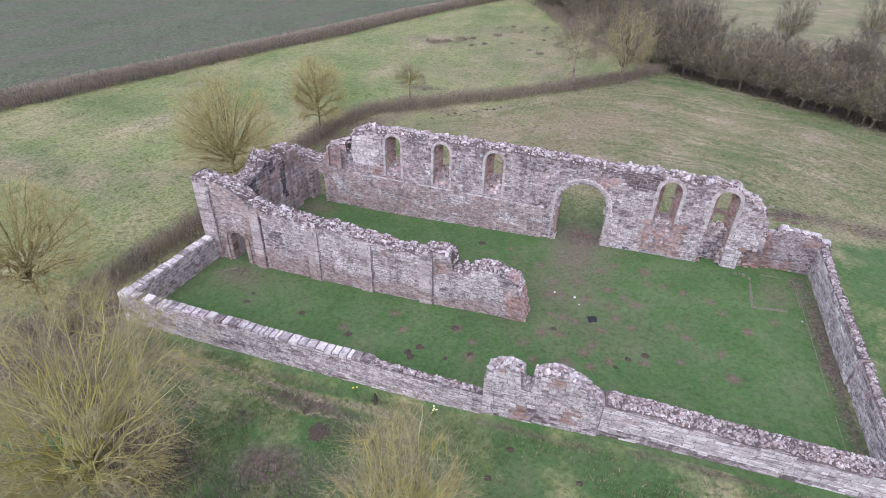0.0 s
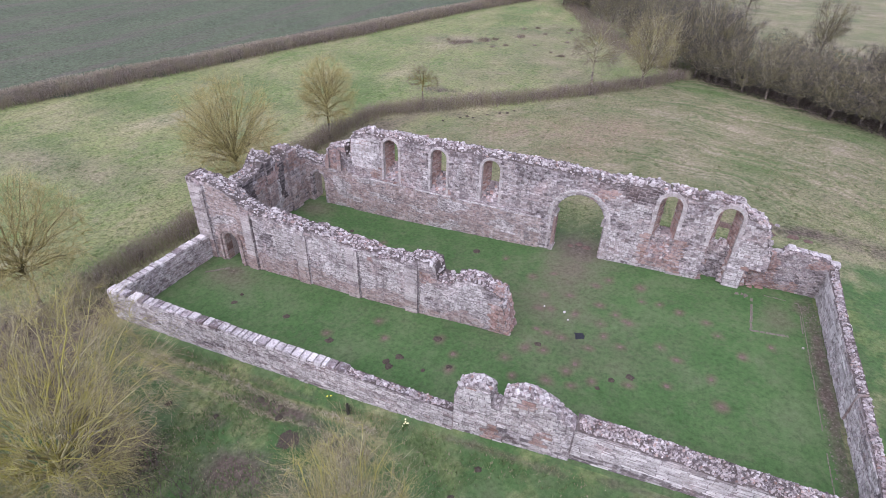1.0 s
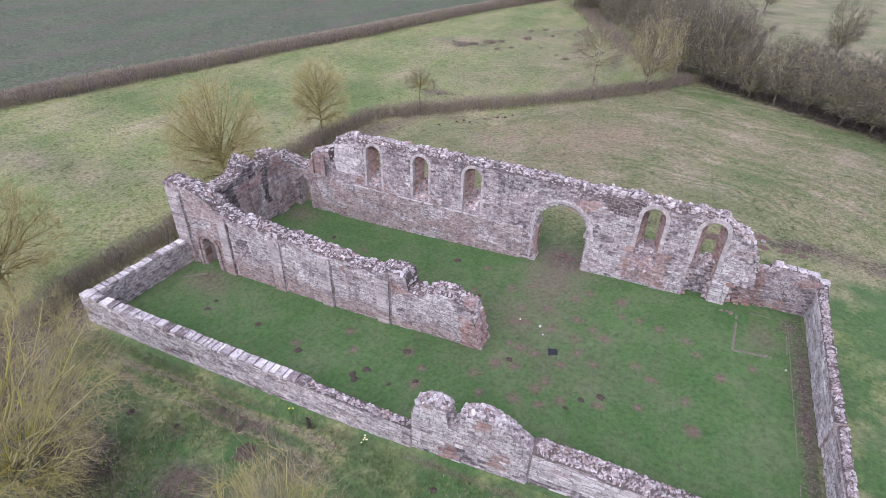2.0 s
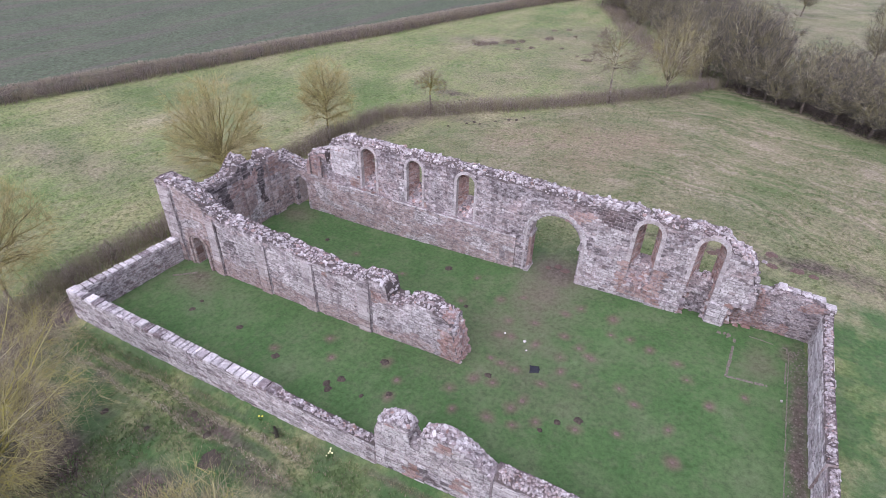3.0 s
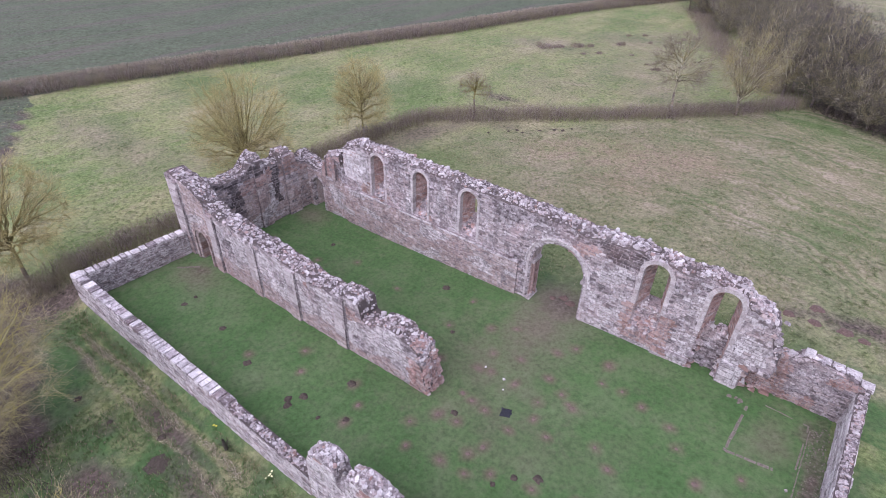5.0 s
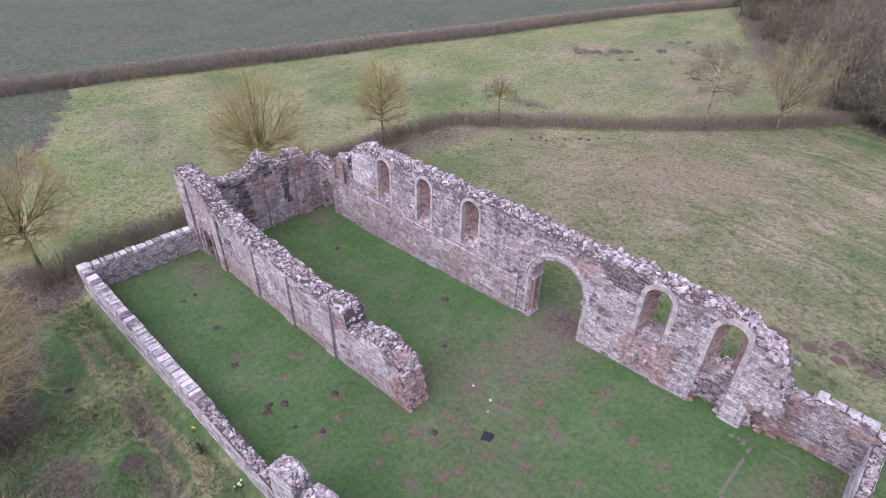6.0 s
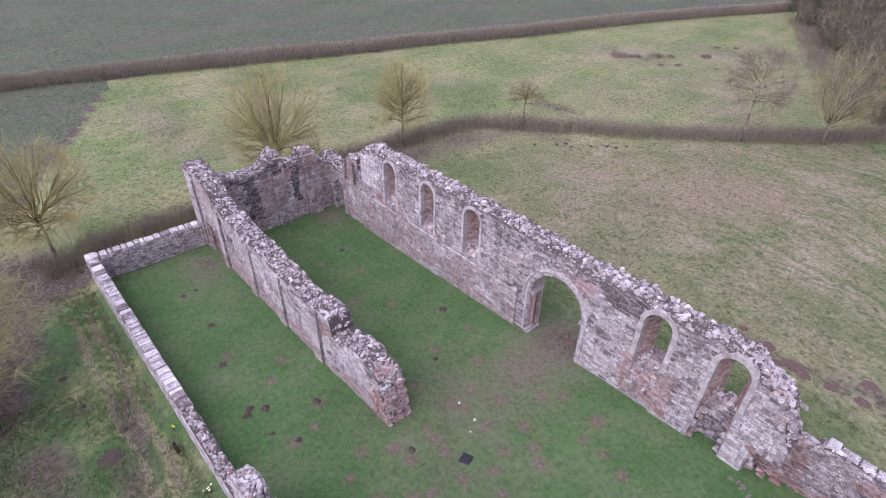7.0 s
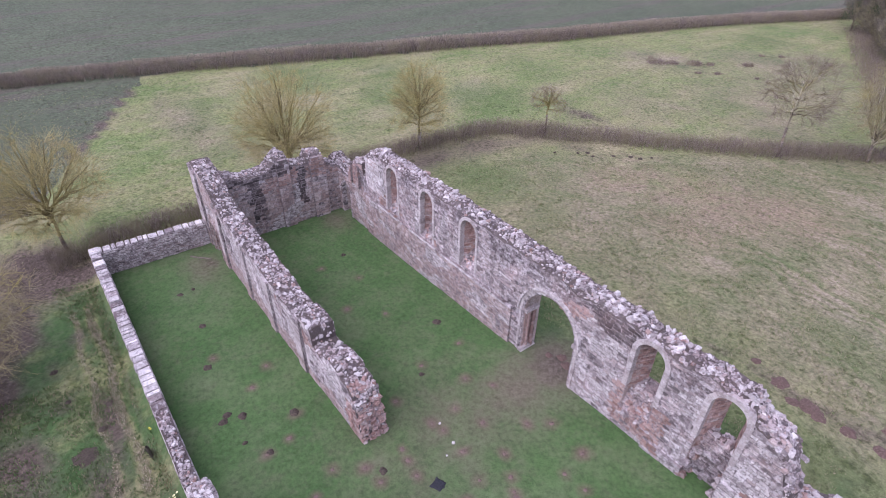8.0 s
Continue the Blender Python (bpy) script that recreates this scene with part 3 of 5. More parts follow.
def build_ground():
    xs, ys = axis(-19.5, 14.5, 0.12, 1500), axis(-18.5, 1.5, 0.12, 1500)
    nx, ny = len(xs), len(ys)
    V, A = [], {k: [] for k in ("lawn", "straw", "crop", "soil", "lush", "arcs")}
    for y in ys:
        for x in xs:
            V.append((x, y, ground_z(x, y)))
            inside = -19.3 < x < 14.0 and -14.3 < y < 0.9
            lawn = 1.0 if inside else 0.0
            straw_bank = 0.0
            if not inside and y < -14.0 and x > -19:
                lawn = 0.62 + 0.45 * noise.noise((x * 0.4, y * 0.4, 3.0))
                straw_bank = 0.08 + 0.5 * noise.noise((x * 0.5, y * 0.9, 21.0))
            if x >= 14.0 and -18 < y < 7:
                lawn = (0.58 + 0.4 * noise.noise((x * 0.3, y * 0.3, 9.0))) * step01(6 - y, 3)
            north = step01(side(x, y, -22, 12, 5.5, 43) * -1, 2) * step01(x + 20.5, 2) * step01(y - 2.5, 2)
            lush = 0.0
            if not inside and y > 0.5:
                lawn = max(lawn, 0.62 * step01(3.2 - abs(y - 1.5), 4) * step01(x + 17, 3))
                lush = 1.0 * step01(1.9 - abs(side(x, y, 5.5, 42.3, 39, 19.6) + 1.6), 2.6) * step01(x - 1, 5)
            straw = (0.85 + 0.35 * noise.noise((x * 0.09, y * 0.09, 6.0))) * north * (1 - 0.6 * max(0.0, 1 - math.hypot(x + 13, y - 8) / 9))
            if not north and not inside:
                straw = 0.1 + 0.35 * noise.noise((x * 0.06, y * 0.06, 1.0))
            if not inside and -22 < y < -14.0 and -19 < x < 20:
                straw = straw_bank
            if side(x, y, 8, 68, 60, 36) > 0 and x > -5:
                straw = 0.8 + 0.4 * noise.noise((x * 0.1, y * 0.1, 2.0))
            arcs = north * (0.3 + 0.7 * step01(x - 1, 9) * step01(y - 14, 10))
            far = beyond_hedge(x, y)
            crop = step01(far, 1.2)
            crop = max(crop, step01(side(x, y, -37.8, -13.2, -50.5, -6.5), 0.8) * step01(-30 - x, 0.8))
            soil = 0.0
            if -17.5 < x < -3 and -17.4 < y < -15.2:
                strip = min(abs(y + 15.72 - 0.12 * math.sin(x * 0.9)), abs(y + 16.55 + 0.1 * math.sin(x * 1.3)) + 0.1)
                straw = max(straw, 0.95 * step01(0.22 - strip, 0.3) * (0.5 + 0.5 * noise.noise((x * 0.8, y, 2.0)) + 0.3))
                lawn -= 0.6 * step01(0.22 - strip, 0.3)
            soil = max(soil, 0.75 * step01(0.6 - abs(side(x, y, -37.8, -13.2, -50.5, -6.5)), 0.8) * step01(-36 - x, 1) * step01(x + 52, 1))
            for k, v in zip(("lawn", "straw", "crop", "soil", "lush", "arcs"), (lawn, straw, crop, soil, lush, arcs)):
                A[k].append(v)
    F = [(j * nx + i, j * nx + i + 1, (j + 1) * nx + i + 1, (j + 1) * nx + i) for j in range(ny - 1) for i in range(nx - 1)]
    P = np.array(V)
    X, Y = P[:, 0], P[:, 1]
    A = {k: np.array(v) for k, v in A.items()}
    A["soil"] = np.maximum(A["soil"], patches(X, Y, SOIL))
    A["lush"] = np.maximum(A["lush"], patches(X, Y, LUSH))
    A["straw"] = np.maximum(A["straw"], patches(X, Y, STRAW))
    A["tan"], A["worn"] = patches(X, Y, TAN), patches(X, Y, WORN)
    dice = random.Random(6)
    A["pink"] = patches(X, Y, [(x, y, dice.uniform(0.2, 0.34), dice.uniform(0.2, 0.34), dice.uniform(0.6, 1.0)) for x, y in OLD_HILLS])
    me = mesh_of("ground", V, F, [grass], None, True)
    for k, v in A.items():
        me.attributes.new(k, "FLOAT", "POINT").data.foreach_set("value", v.astype(np.float32))
    return tagged(new("ground", me), "winter grass with bare soil, pasture and young crops", "ground", "", "structure")


build_ground()

# ---- the ruined church ----


def north_kinds(s, z):
    x = s - 19.2
    n = noise.noise((x * 0.5, z * 0.6, 3.0))
    if 3.3 < x < 5.3 and z > 4.35 + 0.4 * n:
        return 7
    if z > 4.4 + 0.5 * n:
        return 3 if noise.noise((x * 1.1, z, 13.0)) > -0.25 else 0
    if 4.9 < x < 7.2 and 0.6 < z < 2.6:
        return 2
    if -16.2 < x < -14 and z > 2.2:
        return 2 if n > -0.1 else 3
    if x < -0.9 and z < 2.1:
        return 4 if noise.noise((x * 0.5, z * 1.6, 6.0)) > -0.2 else 1
    if n > 0.4:
        return 2
    if n < -0.38:
        return 3
    return 1 if x > 2.5 and noise.noise((x * 0.9, z * 0.9, 8.0)) > 0.0 or noise.noise((x * 0.9, z * 0.9, 8.0)) > 0.25 else 0


OX = 19.2
north_windows = [dict(s0=c - w / 2 + OX, s1=c + w / 2 + OX, z0=z0, slope=sl, spring=5.12 - w / 2)
                 for c, w, z0, sl in ((-11.08, 1.1, 2.25, 1.0), (-7.72, 1.1, 2.25, 1.0), (-4.28, 1.16, 2.3, 1.0), (5.95, 1.2, 1.2, 1.5))]
north_windows[3]["lip"] = 1.15
east_light = dict(s0=8.27 + OX, s1=9.5 + OX, z0=-0.2, spring=4.48, slope=0.0)
archway = dict(s0=-0.18 + OX, s1=2.72 + OX, z0=-0.6, spring=2.5, rise=1.55)
east_hole = dict(s0=10.45 + OX, s1=11.5 + OX, z0=-0.6, spring=1.75, rise=0.35)
north_door = dict(s0=-17.45 + OX, s1=-16.42 + OX, z0=-1.4, spring=1.15)
NORTH_TOP = [(-19.2, 3.0), (-17.9, 2.75), (-17.2, 2.6), (-16.5, 2.7), (-16.2, 3.2), (-15.9, 3.75), (-15.0, 4.1), (-14.55, 4.2), (-14.45, 3.5), (-14.15, 3.6), (-14.1, 4.9), (-13.2, 5.4), (-11.0, 5.5), (-8.8, 5.4),
             (-7.4, 5.48), (-6.2, 5.5), (-3.85, 5.52), (0.0, 5.5), (3.0, 5.42), (4.7, 5.55), (6.8, 5.4), (8.4, 5.5), (9.2, 5.4), (9.76, 4.9), (10.35, 4.75), (10.8, 4.3),
             (11.1, 3.4), (11.4, 2.9)]
wall_north = Wall("wall_north", (-19.2, 0.22), (11.4, 0.22), 1.0, [(x + OX, z) for x, z in NORTH_TOP], "tall ruined sandstone church wall with round-headed windows and archway",
                  [*north_windows, east_light, archway, north_door, east_hole], front_drop=0.3, mid=0.35, seed=3, rough=0.13)
wall_north.facing("grey and pink coursed sandstone blocks", kinds=north_kinds, singles=(21.9, 24.0), course=(0.07, 0.18), block=(0.1, 0.4), proud=(0.004, 0.032), edge=0.009)
wall_north.facing("coursed rubble of the outer face", kinds=north_kinds, back=True, course=(0.18, 0.3), block=(0.35, 0.8))
wall_north.facing("thicker lower courses below a sloping ledge", kinds=north_kinds, s_range=(5.1, 18.3), z_range=(-0.9, 2.08), lift=0.13, course=(0.07, 0.16), block=(0.1, 0.38), proud=(0.0, 0.014), edge=0.006)
wall_north.facing("smooth whitened panel beside the first window", kinds=lambda s, z: 1, s_range=(5.15, 7.35), z_range=(2.75, 4.75), lift=0.02, course=(0.25, 0.4), block=(0.4, 0.9), proud=(0.0, 0.01), edge=0.006)
for s0, s1 in ((3.05, 3.4), (4.0, 4.35)):
    wall_north.facing("red dressed half-column", kinds=lambda s, z: 2, s_range=(s0, s1), z_range=(2.2, 4.2), lift=0.14, course=(0.25, 0.4), block=(0.5, 0.9))
wall_north.rubble(90, size=(0.06, 0.15), singles=0, kinds=(0.42, 0.16, 0.05))
wall_north.rubble(13, size=(0.12, 0.27), singles=300, kinds=(0.3, 0.6, 0.03), flat=0.8, depths=(0.12, 1.0))
sill_rng = random.Random(30)
for o in north_windows[:3]:
    for _ in range(46):
        d_, g_ = sill_rng.uniform(0.04, 0.98), sill_rng.uniform(0.1, 0.22)
        ob = part("sill_stone", rock_mesh(ROCKS[sill_rng.randrange(len(ROCKS))], (stone_grey, stone_reveal, stone_dark)[sill_rng.randrange(3)]), wall_north.ob)
        ob.matrix_basis = Matrix.LocRotScale(wall_north.at(sill_rng.uniform(o["s0"] + 0.08, o["s1"] - 0.08), d_, o["z0"] + o["slope"] * d_ - 0.03), Euler((0.7, 0, sill_rng.uniform(-0.2, 0.2))), (g_ * sill_rng.uniform(1.0, 1.6), g_, 0.1))
sill_rng, sill = random.Random(31), north_windows[3]
for _ in range(85):
    d_, g_ = sill_rng.uniform(0.0, 0.6) ** 1.3, sill_rng.uniform(0.09, 0.2)
    ob = part("sill_rubble", rock_mesh(ROCKS[sill_rng.randrange(len(ROCKS))], (stone_red, stone_rose, stone_reveal, stone_red, stone_grey)[sill_rng.randrange(5)] if d_ < 0.3 else (stone_grey, stone_rose, stone_pale)[sill_rng.randrange(3)]), wall_north.ob)
    ob.matrix_basis = Matrix.LocRotScale(wall_north.at(sill_rng.uniform(sill["s0"] + 0.05, sill["s1"] - 0.05), d_, float(np.interp(d_, (0, 0.35, 1.0), (sill["z0"], sill["z0"] + sill["lip"], sill["z0"] + sill["slope"]))) - 0.02), Euler((sill_rng.uniform(-0.3, 0.3), sill_rng.uniform(-0.3, 0.3), sill_rng.uniform(-0.4, 0.4))),
                                         (g_ * sill_rng.uniform(0.9, 1.5), g_, g_ * sill_rng.uniform(0.5, 0.8)))
for k, o in enumerate([*north_windows, east_light]):
    voussoir_ring(wall_north, "window_surround", o, 0.16 if k < 3 else 0.2, 0.05, stone_dressed, label="dressed round-arched stone window surround", low=2.2 if k < 3 else 2.6)
voussoir_ring(wall_north, "arch_hood", dict(archway, s0=archway["s0"] - 0.14, s1=archway["s1"] + 0.14, rise=1.69), 0.13, 0.05, stone_dressed, label="moulded outer order of the great arch", low=-0.4)
voussoir_ring(wall_north, "hood_mould", dict(archway, s0=archway["s0"] - 0.28, s1=archway["s1"] + 0.28, rise=1.83), 0.09, 0.14, stone_pale, label="thin projecting hood moulding over the great arch", legs=False)
voussoir_ring(wall_north, "arch_order", archway, 0.16, -0.06, stone_rose, depth=0.5, label="recessed inner order of the great arch", low=-0.4)
voussoir_ring(wall_north, "door_arch", north_door, 0.2, 0.03, stone_grey, label="plain arch over the small north doorway", low=-1.2)


def prism(wall, name, outline, z0, z1, material, label="", taper=0.0):
    """An upright block on a plan outline of (along, depth) points, drawn in at the top."""
    cx, cy = (sum(p[k] for p in outline) / len(outline) for k in (0, 1))
    k = len(outline)
    vv = [wall.at(s, d, z0) for s, d in outline] + [wall.at(s + (cx - s) * taper, d + (cy - d) * taper, z1) for s, d in outline]
    ff = [tuple(reversed(range(k))), tuple(range(k, 2 * k))] + [(i, (i + 1) % k, (i + 1) % k + k, i + k) for i in range(k)]
    return part(name, mesh_of(name, vv, ff, [material]), wall.ob, label)


for o in [*north_windows, east_light]:
    lo, T, w = o["z0"] + o.get("lip", 0.0) - 0.1, wall_north.thick, 0.31 if o["s0"] < 20 else 0.3
    for a_, sg in ((o["s0"], 1), (o["s1"], -1)):
        tri = [(a_ - sg * 0.02, 0.2), (a_ + sg * w, T - 0.02), (a_ - sg * 0.02, T - 0.02)]
        prism(wall_north, "window_splay", tri if sg > 0 else tri[::-1], lo, o["spring"] + 0.12, stone_reveal, "red sandstone splayed window reveal")


def splay_stones(wall, o, w, seed):
    """Small coursed stones over both slanting reveals of a window."""
    rng, V, F, M = random.Random(seed), [], [], []
    T = wall.thick - 0.02
    for a_, sg in ((o["s0"], 1), (o["s1"], -1)):
        length = math.hypot(w, T - 0.2)
        nx, nd = sg * (T - 0.2) / length, -w / length
        z = o["z0"] + o.get("lip", 0.0) + 0.02
        while z < o["spring"] + 0.05:
            h, t = rng.uniform(0.08, 0.17), 0.0
            while t < length:
                b_ = min(t + rng.uniform(0.14, 0.4), length)
                p, n = rng.uniform(0.004, 0.03), len(V)
                for lift, q in ((-0.03, 0.004), (p, 0.014)):
                    for tt, zz in ((t + q, z + q), (b_ - q, z + q), (b_ - q, z + h - q), (t + q, z + h - q)):
                        k = tt / length
                        V.append(wall.at(a_ - sg * 0.02 + sg * (w + 0.02) * k + nx * lift, 0.2 + (T - 0.2) * k + nd * lift, zz))
                faces = [(4, 5, 6, 7), (0, 1, 5, 4), (1, 2, 6, 5), (2, 3, 7, 6), (3, 0, 4, 7)]
                F += [tuple(n + i for i in (f if sg > 0 else f[::-1])) for f in faces]
                M += [rng.choice((0, 0, 1, 2))] * 5
                t = b_
            z += h
    part("reveal_stonework", mesh_of("reveal_stonework", V, F, [stone_reveal, stone_red, stone_rose], M), wall.ob, "small red stones of the splayed reveal", "stuff")


for k, o in enumerate([*north_windows, east_light]):
    splay_stones(wall_north, o, 0.31 if o["s0"] < 20 else 0.3, 60 + k)

ledge_rng, s_ = random.Random(8), 5.15
while s_ < 18.2:
    w_ = ledge_rng.uniform(0.4, 0.9)
    if ledge_rng.random() > 0.12:
        prism(wall_north, "ledge_stone", [(s_ + 0.01, -0.17), (s_ + w_ - 0.01, -0.17), (s_ + w_ - 0.01, 0.02), (s_ + 0.01, 0.02)], 2.05, 2.05 + ledge_rng.uniform(0.07, 0.1), stone_pale, "", 0.08)
    s_ += w_


def rear_arch(wall, o, narrow):
    c, r = (o["s0"] + o["s1"]) / 2, (o["s1"] - o["s0"]) / 2
    V, F, n = [], [], 14
    for i in range(n + 1):
        t = math.pi * i / n
        for rad in (r + 0.03, r - narrow):
            for d in (wall.thick - 0.32, wall.thick - 0.02):
                V.append(wall.at(c - math.cos(t) * rad, d, o["spring"] + math.sin(t) * rad))
    for i in range(n):
        a_ = 4 * i
        F += [(a_, a_ + 4, a_ + 6, a_ + 2), (a_ + 1, a_ + 3, a_ + 7, a_ + 5), (a_ + 2, a_ + 6, a_ + 7, a_ + 3), (a_, a_ + 1, a_ + 5, a_ + 4)]
    part("rear_arch", mesh_of("rear_arch", V, F, [stone_reveal]), wall.ob, "narrow outer arch of the window")


for o in [*north_windows, east_light]:
    rear_arch(wall_north, o, 0.31 if o["s0"] < 20 else 0.3)


def shaft(wall, s, d, r, z0, z1, material, label):
    ring = [(s + math.cos(a) * r, d + math.sin(a) * r) for a in (2 * math.pi * k / 10 for k in range(10))]
    return prism(wall, "nook_shaft", ring, z0, z1, material, label)


for s_, d_, r_ in ((archway["s0"] + 0.03, 0.3, 0.09), (archway["s0"] + 0.05, 0.6, 0.11), (archway["s0"] - 0.02, 0.12, 0.06)):
    shaft(wall_north, s_, d_, r_, -0.1, 2.36, stone_red, "worn red sandstone nook shaft")
for z0_, z1_, o_ in ((-0.5, 0.06, 0.2), (0.06, 0.2, 0.14), (2.34, 2.52, 0.16)):
    prism(wall_north, "moulded_base" if z0_ < 1 else "capital", [(archway["s0"] - 0.05, -0.14 if z0_ < 1 else 0.0), (archway["s0"] + o_, -0.14 if z0_ < 1 else 0.0), (archway["s0"] + o_, 0.85), (archway["s0"] - 0.05, 0.85)], z0_, z1_, stone_dressed, "", 0.06)
prism(wall_north, "impost", [(archway["s1"] - 0.16, 0.05), (archway["s1"] + 0.05, 0.05), (archway["s1"] + 0.05, 0.7), (archway["s1"] - 0.16, 0.7)], 2.3, 2.5, stone_dressed, "broken impost block", 0.05)

# blocked lower light, flared pier and broken footing at the east end
block = Wall("wall_blocking", (8.1, 0.72), (9.7, 0.72), 0.45, [(0, 2.9), (0.5, 2.6), (0.9, 2.75), (1.6, 2.5)], "rough masonry blocking under a ruined window", seed=21, rough=0.06)
# mostly dark stone, so the recess's shade is in the colour, like a hole
block.facing(kinds=lambda s, z: 0 if noise.noise((s, z, 5.0)) > 0.1 else 3, course=(0.08, 0.15), block=(0.12, 0.35), proud=(0.0, 0.12))
block.rubble(20, singles=60)
wall_north.facing("pale flared stub of masonry", kinds=lambda s, z: 1, s_range=(9.35 + OX, 10.4 + OX), z_range=(0.1, 1.55), lift=0.08, course=(0.2, 0.34), block=(0.3, 0.6))
wall_north.facing("broken thicker footing", kinds=north_kinds, s_range=(6.6 + OX, 8.27 + OX), z_range=(0.0, 0.75), lift=0.1)


def ragged(wall, s0, s1, z0, z1, d0, d1, count, size, materials, seed):
    """Broken stones left sticking out along the torn edge of a wall."""
    rng = random.Random(seed)
    for _ in range(count):
        g = rng.uniform(*size)
        ob = part("torn_stone", rock_mesh(ROCKS[rng.randrange(len(ROCKS))], materials[rng.randrange(len(materials))]), wall.ob)
        ob.matrix_basis = Matrix.LocRotScale(wall.at(rng.uniform(s0, s1), rng.uniform(d0, d1), rng.uniform(z0, z1)), Euler((rng.uniform(-0.2, 0.2), rng.uniform(-0.2, 0.2), rng.uniform(-0.3, 0.3))),
                                             (g * rng.uniform(0.9, 1.5), g, g * rng.uniform(0.45, 0.8)))


ragged(wall_north, 8.2 + OX, 8.36 + OX, 0.2, 1.9, 0.0, 0.7, 26, (0.16, 0.3), (stone_grey, stone_dark, stone_red), 1)
ragged(wall_north, 9.4 + OX, 9.6 + OX, 0.2, 1.6, 0.0, 0.7, 18, (0.16, 0.3), (stone_grey, stone_red, stone_pale), 2)
ragged(wall_north, 10.3 + OX, 10.52 + OX, 0.3, 2.0, 0.0, 0.6, 18, (0.16, 0.32), (stone_pale, stone_red, stone_dark), 3)
ragged(wall_north, 10.5 + OX, 11.4 + OX, 1.85, 2.2, 0.0, 0.6, 20, (0.18, 0.36), (stone_pale, stone_grey, stone_dark), 4)
ragged(wall_north, 10.6 + OX, 11.5 + OX, 0.25, 0.6, 0.25, 0.7, 16, (0.15, 0.3), (stone_red, stone_reveal), 5)
ragged(wall_north, 10.3 + OX, 11.1 + OX, 3.0, 4.6, 0.1, 0.8, 20, (0.15, 0.3), (stone_grey, stone_dark, stone_pale), 6)
ragged(wall_north, 5.25 + OX, 6.65 + OX, 1.0, 1.5, -0.03, 0.1, 14, (0.15, 0.28), (stone_red, stone_grey), 7)

fall_rng = random.Random(9)
for _ in range(120):
    s_, d_, g_ = fall_rng.uniform(28.6, 30.5), fall_rng.uniform(0.0, 1.0), fall_rng.uniform(0.08, 0.2)
    z_ = float(np.interp(d_, (0, wall_north.mid, wall_north.thick), wall_north.spans(s_)[-1][2:5]))
    ob = part("torn_stone", rock_mesh(ROCKS[fall_rng.randrange(len(ROCKS))], (stone_grey, stone_rose, stone_grey, stone_dark)[fall_rng.randrange(4)]), wall_north.ob)
    ob.matrix_basis = Matrix.LocRotScale(wall_north.at(s_, d_, z_), Euler((fall_rng.uniform(-0.3, 0.3), fall_rng.uniform(0.0, 0.6), fall_rng.uniform(-0.4, 0.4))), (g_ * fall_rng.uniform(0.9, 1.4), g_, g_ * fall_rng.uniform(0.45, 0.8)))

OS = 19.5


def south_kinds(s, z):
    x = s - OS
    n = noise.noise((x * 0.45, z * 0.7, 11.0))
    if -18.4 < x < -15.4 and n > -0.28:
        return 2 if n > 0.2 else 4
    if x > -1.5:
        return 2 if z < 1.7 and x > -1.15 else 1 if z < 1.9 else 3
    if z < 0.45 + 0.9 * n and z > -2:
        return 4
    if n > 0.42:
        return 2
    if n < -0.4:
        return 3
    return 1 if noise.noise((x * 0.8, z * 0.8, 4.0)) > -0.12 else 0


south_door = dict(s0=-17.72 + OS, s1=-16.74 + OS, z0=-1.2, spring=0.85)
SOUTH_TOP = [(-19.5, 4.75), (-18.0, 4.6), (-16.6, 3.95), (-15.1, 3.3), (-12.9, 3.2), (-11.8, 3.05), (-10.3, 3.1), (-8.75, 2.85), (-7.07, 2.65), (-5.85, 2.75), (-5.5, 3.1), (-4.7, 3.25),
             (-4.1, 3.15), (-3.95, 2.3), (-3.2, 2.25), (-3.0, 2.55), (-2.4, 2.8), (-1.66, 2.65), (-1.0, 2.5), (-0.6, 2.1), (-0.38, 1.4), (-0.2, 0.6), (-0.05, 0.0)]
wall_south = Wall("wall_south", (-19.5, -8.38), (-0.05, -8.38), 1.1, [(x + OS, z) for x, z in SOUTH_TOP], "lower broken sandstone church wall with shallow pilasters and doorway",
                  [south_door], front_drop=0.12, mid=0.3, seed=5, rough=0.17)
wall_south.facing("grey lichened coursed sandstone", kinds=south_kinds, singles=(17.2, 19.3), course=(0.07, 0.16), block=(0.1, 0.4), proud=(0.004, 0.034), edge=0.009)
wall_south.facing("coursed rubble of the inner face", kinds=south_kinds, back=True)
for x0, x1 in ((-5.75, -5.0), (-9.2, -8.5), (-12.45, -11.72), (-16.05, -15.4), (-19.5, -18.5)):
    top = min(lerp(SOUTH_TOP, x0), lerp(SOUTH_TOP, x1)) - 0.15
    # raised dark strip: the pilaster edge's shade and stain, put in as colour
    prism(wall_south, "open_joint", [(x1 + OS - 0.02, -0.045), (x1 + OS + 0.06, -0.045), (x1 + OS + 0.06, 0.1), (x1 + OS - 0.02, 0.1)], -1.0, top - 0.25, stone_dark, "dark strip standing in for the shaded, stained groove beside the pilaster")
    wall_south.facing("shallow dressed pilaster", kinds=lambda s, z: 5 if z > 0.5 else 4, s_range=(x0 + OS, x1 + OS), z_range=(-1.0, top), lift=0.12, block=(0.35, 0.7), course=(0.2, 0.34), proud=(0.0, 0.015), edge=0.006)
wall_south.rubble(95, size=(0.06, 0.14), singles=0, kinds=(0.42, 0.16, 0.05))
wall_south.rubble(12, size=(0.11, 0.25), singles=300, kinds=(0.25, 0.68, 0.02), flat=0.85)
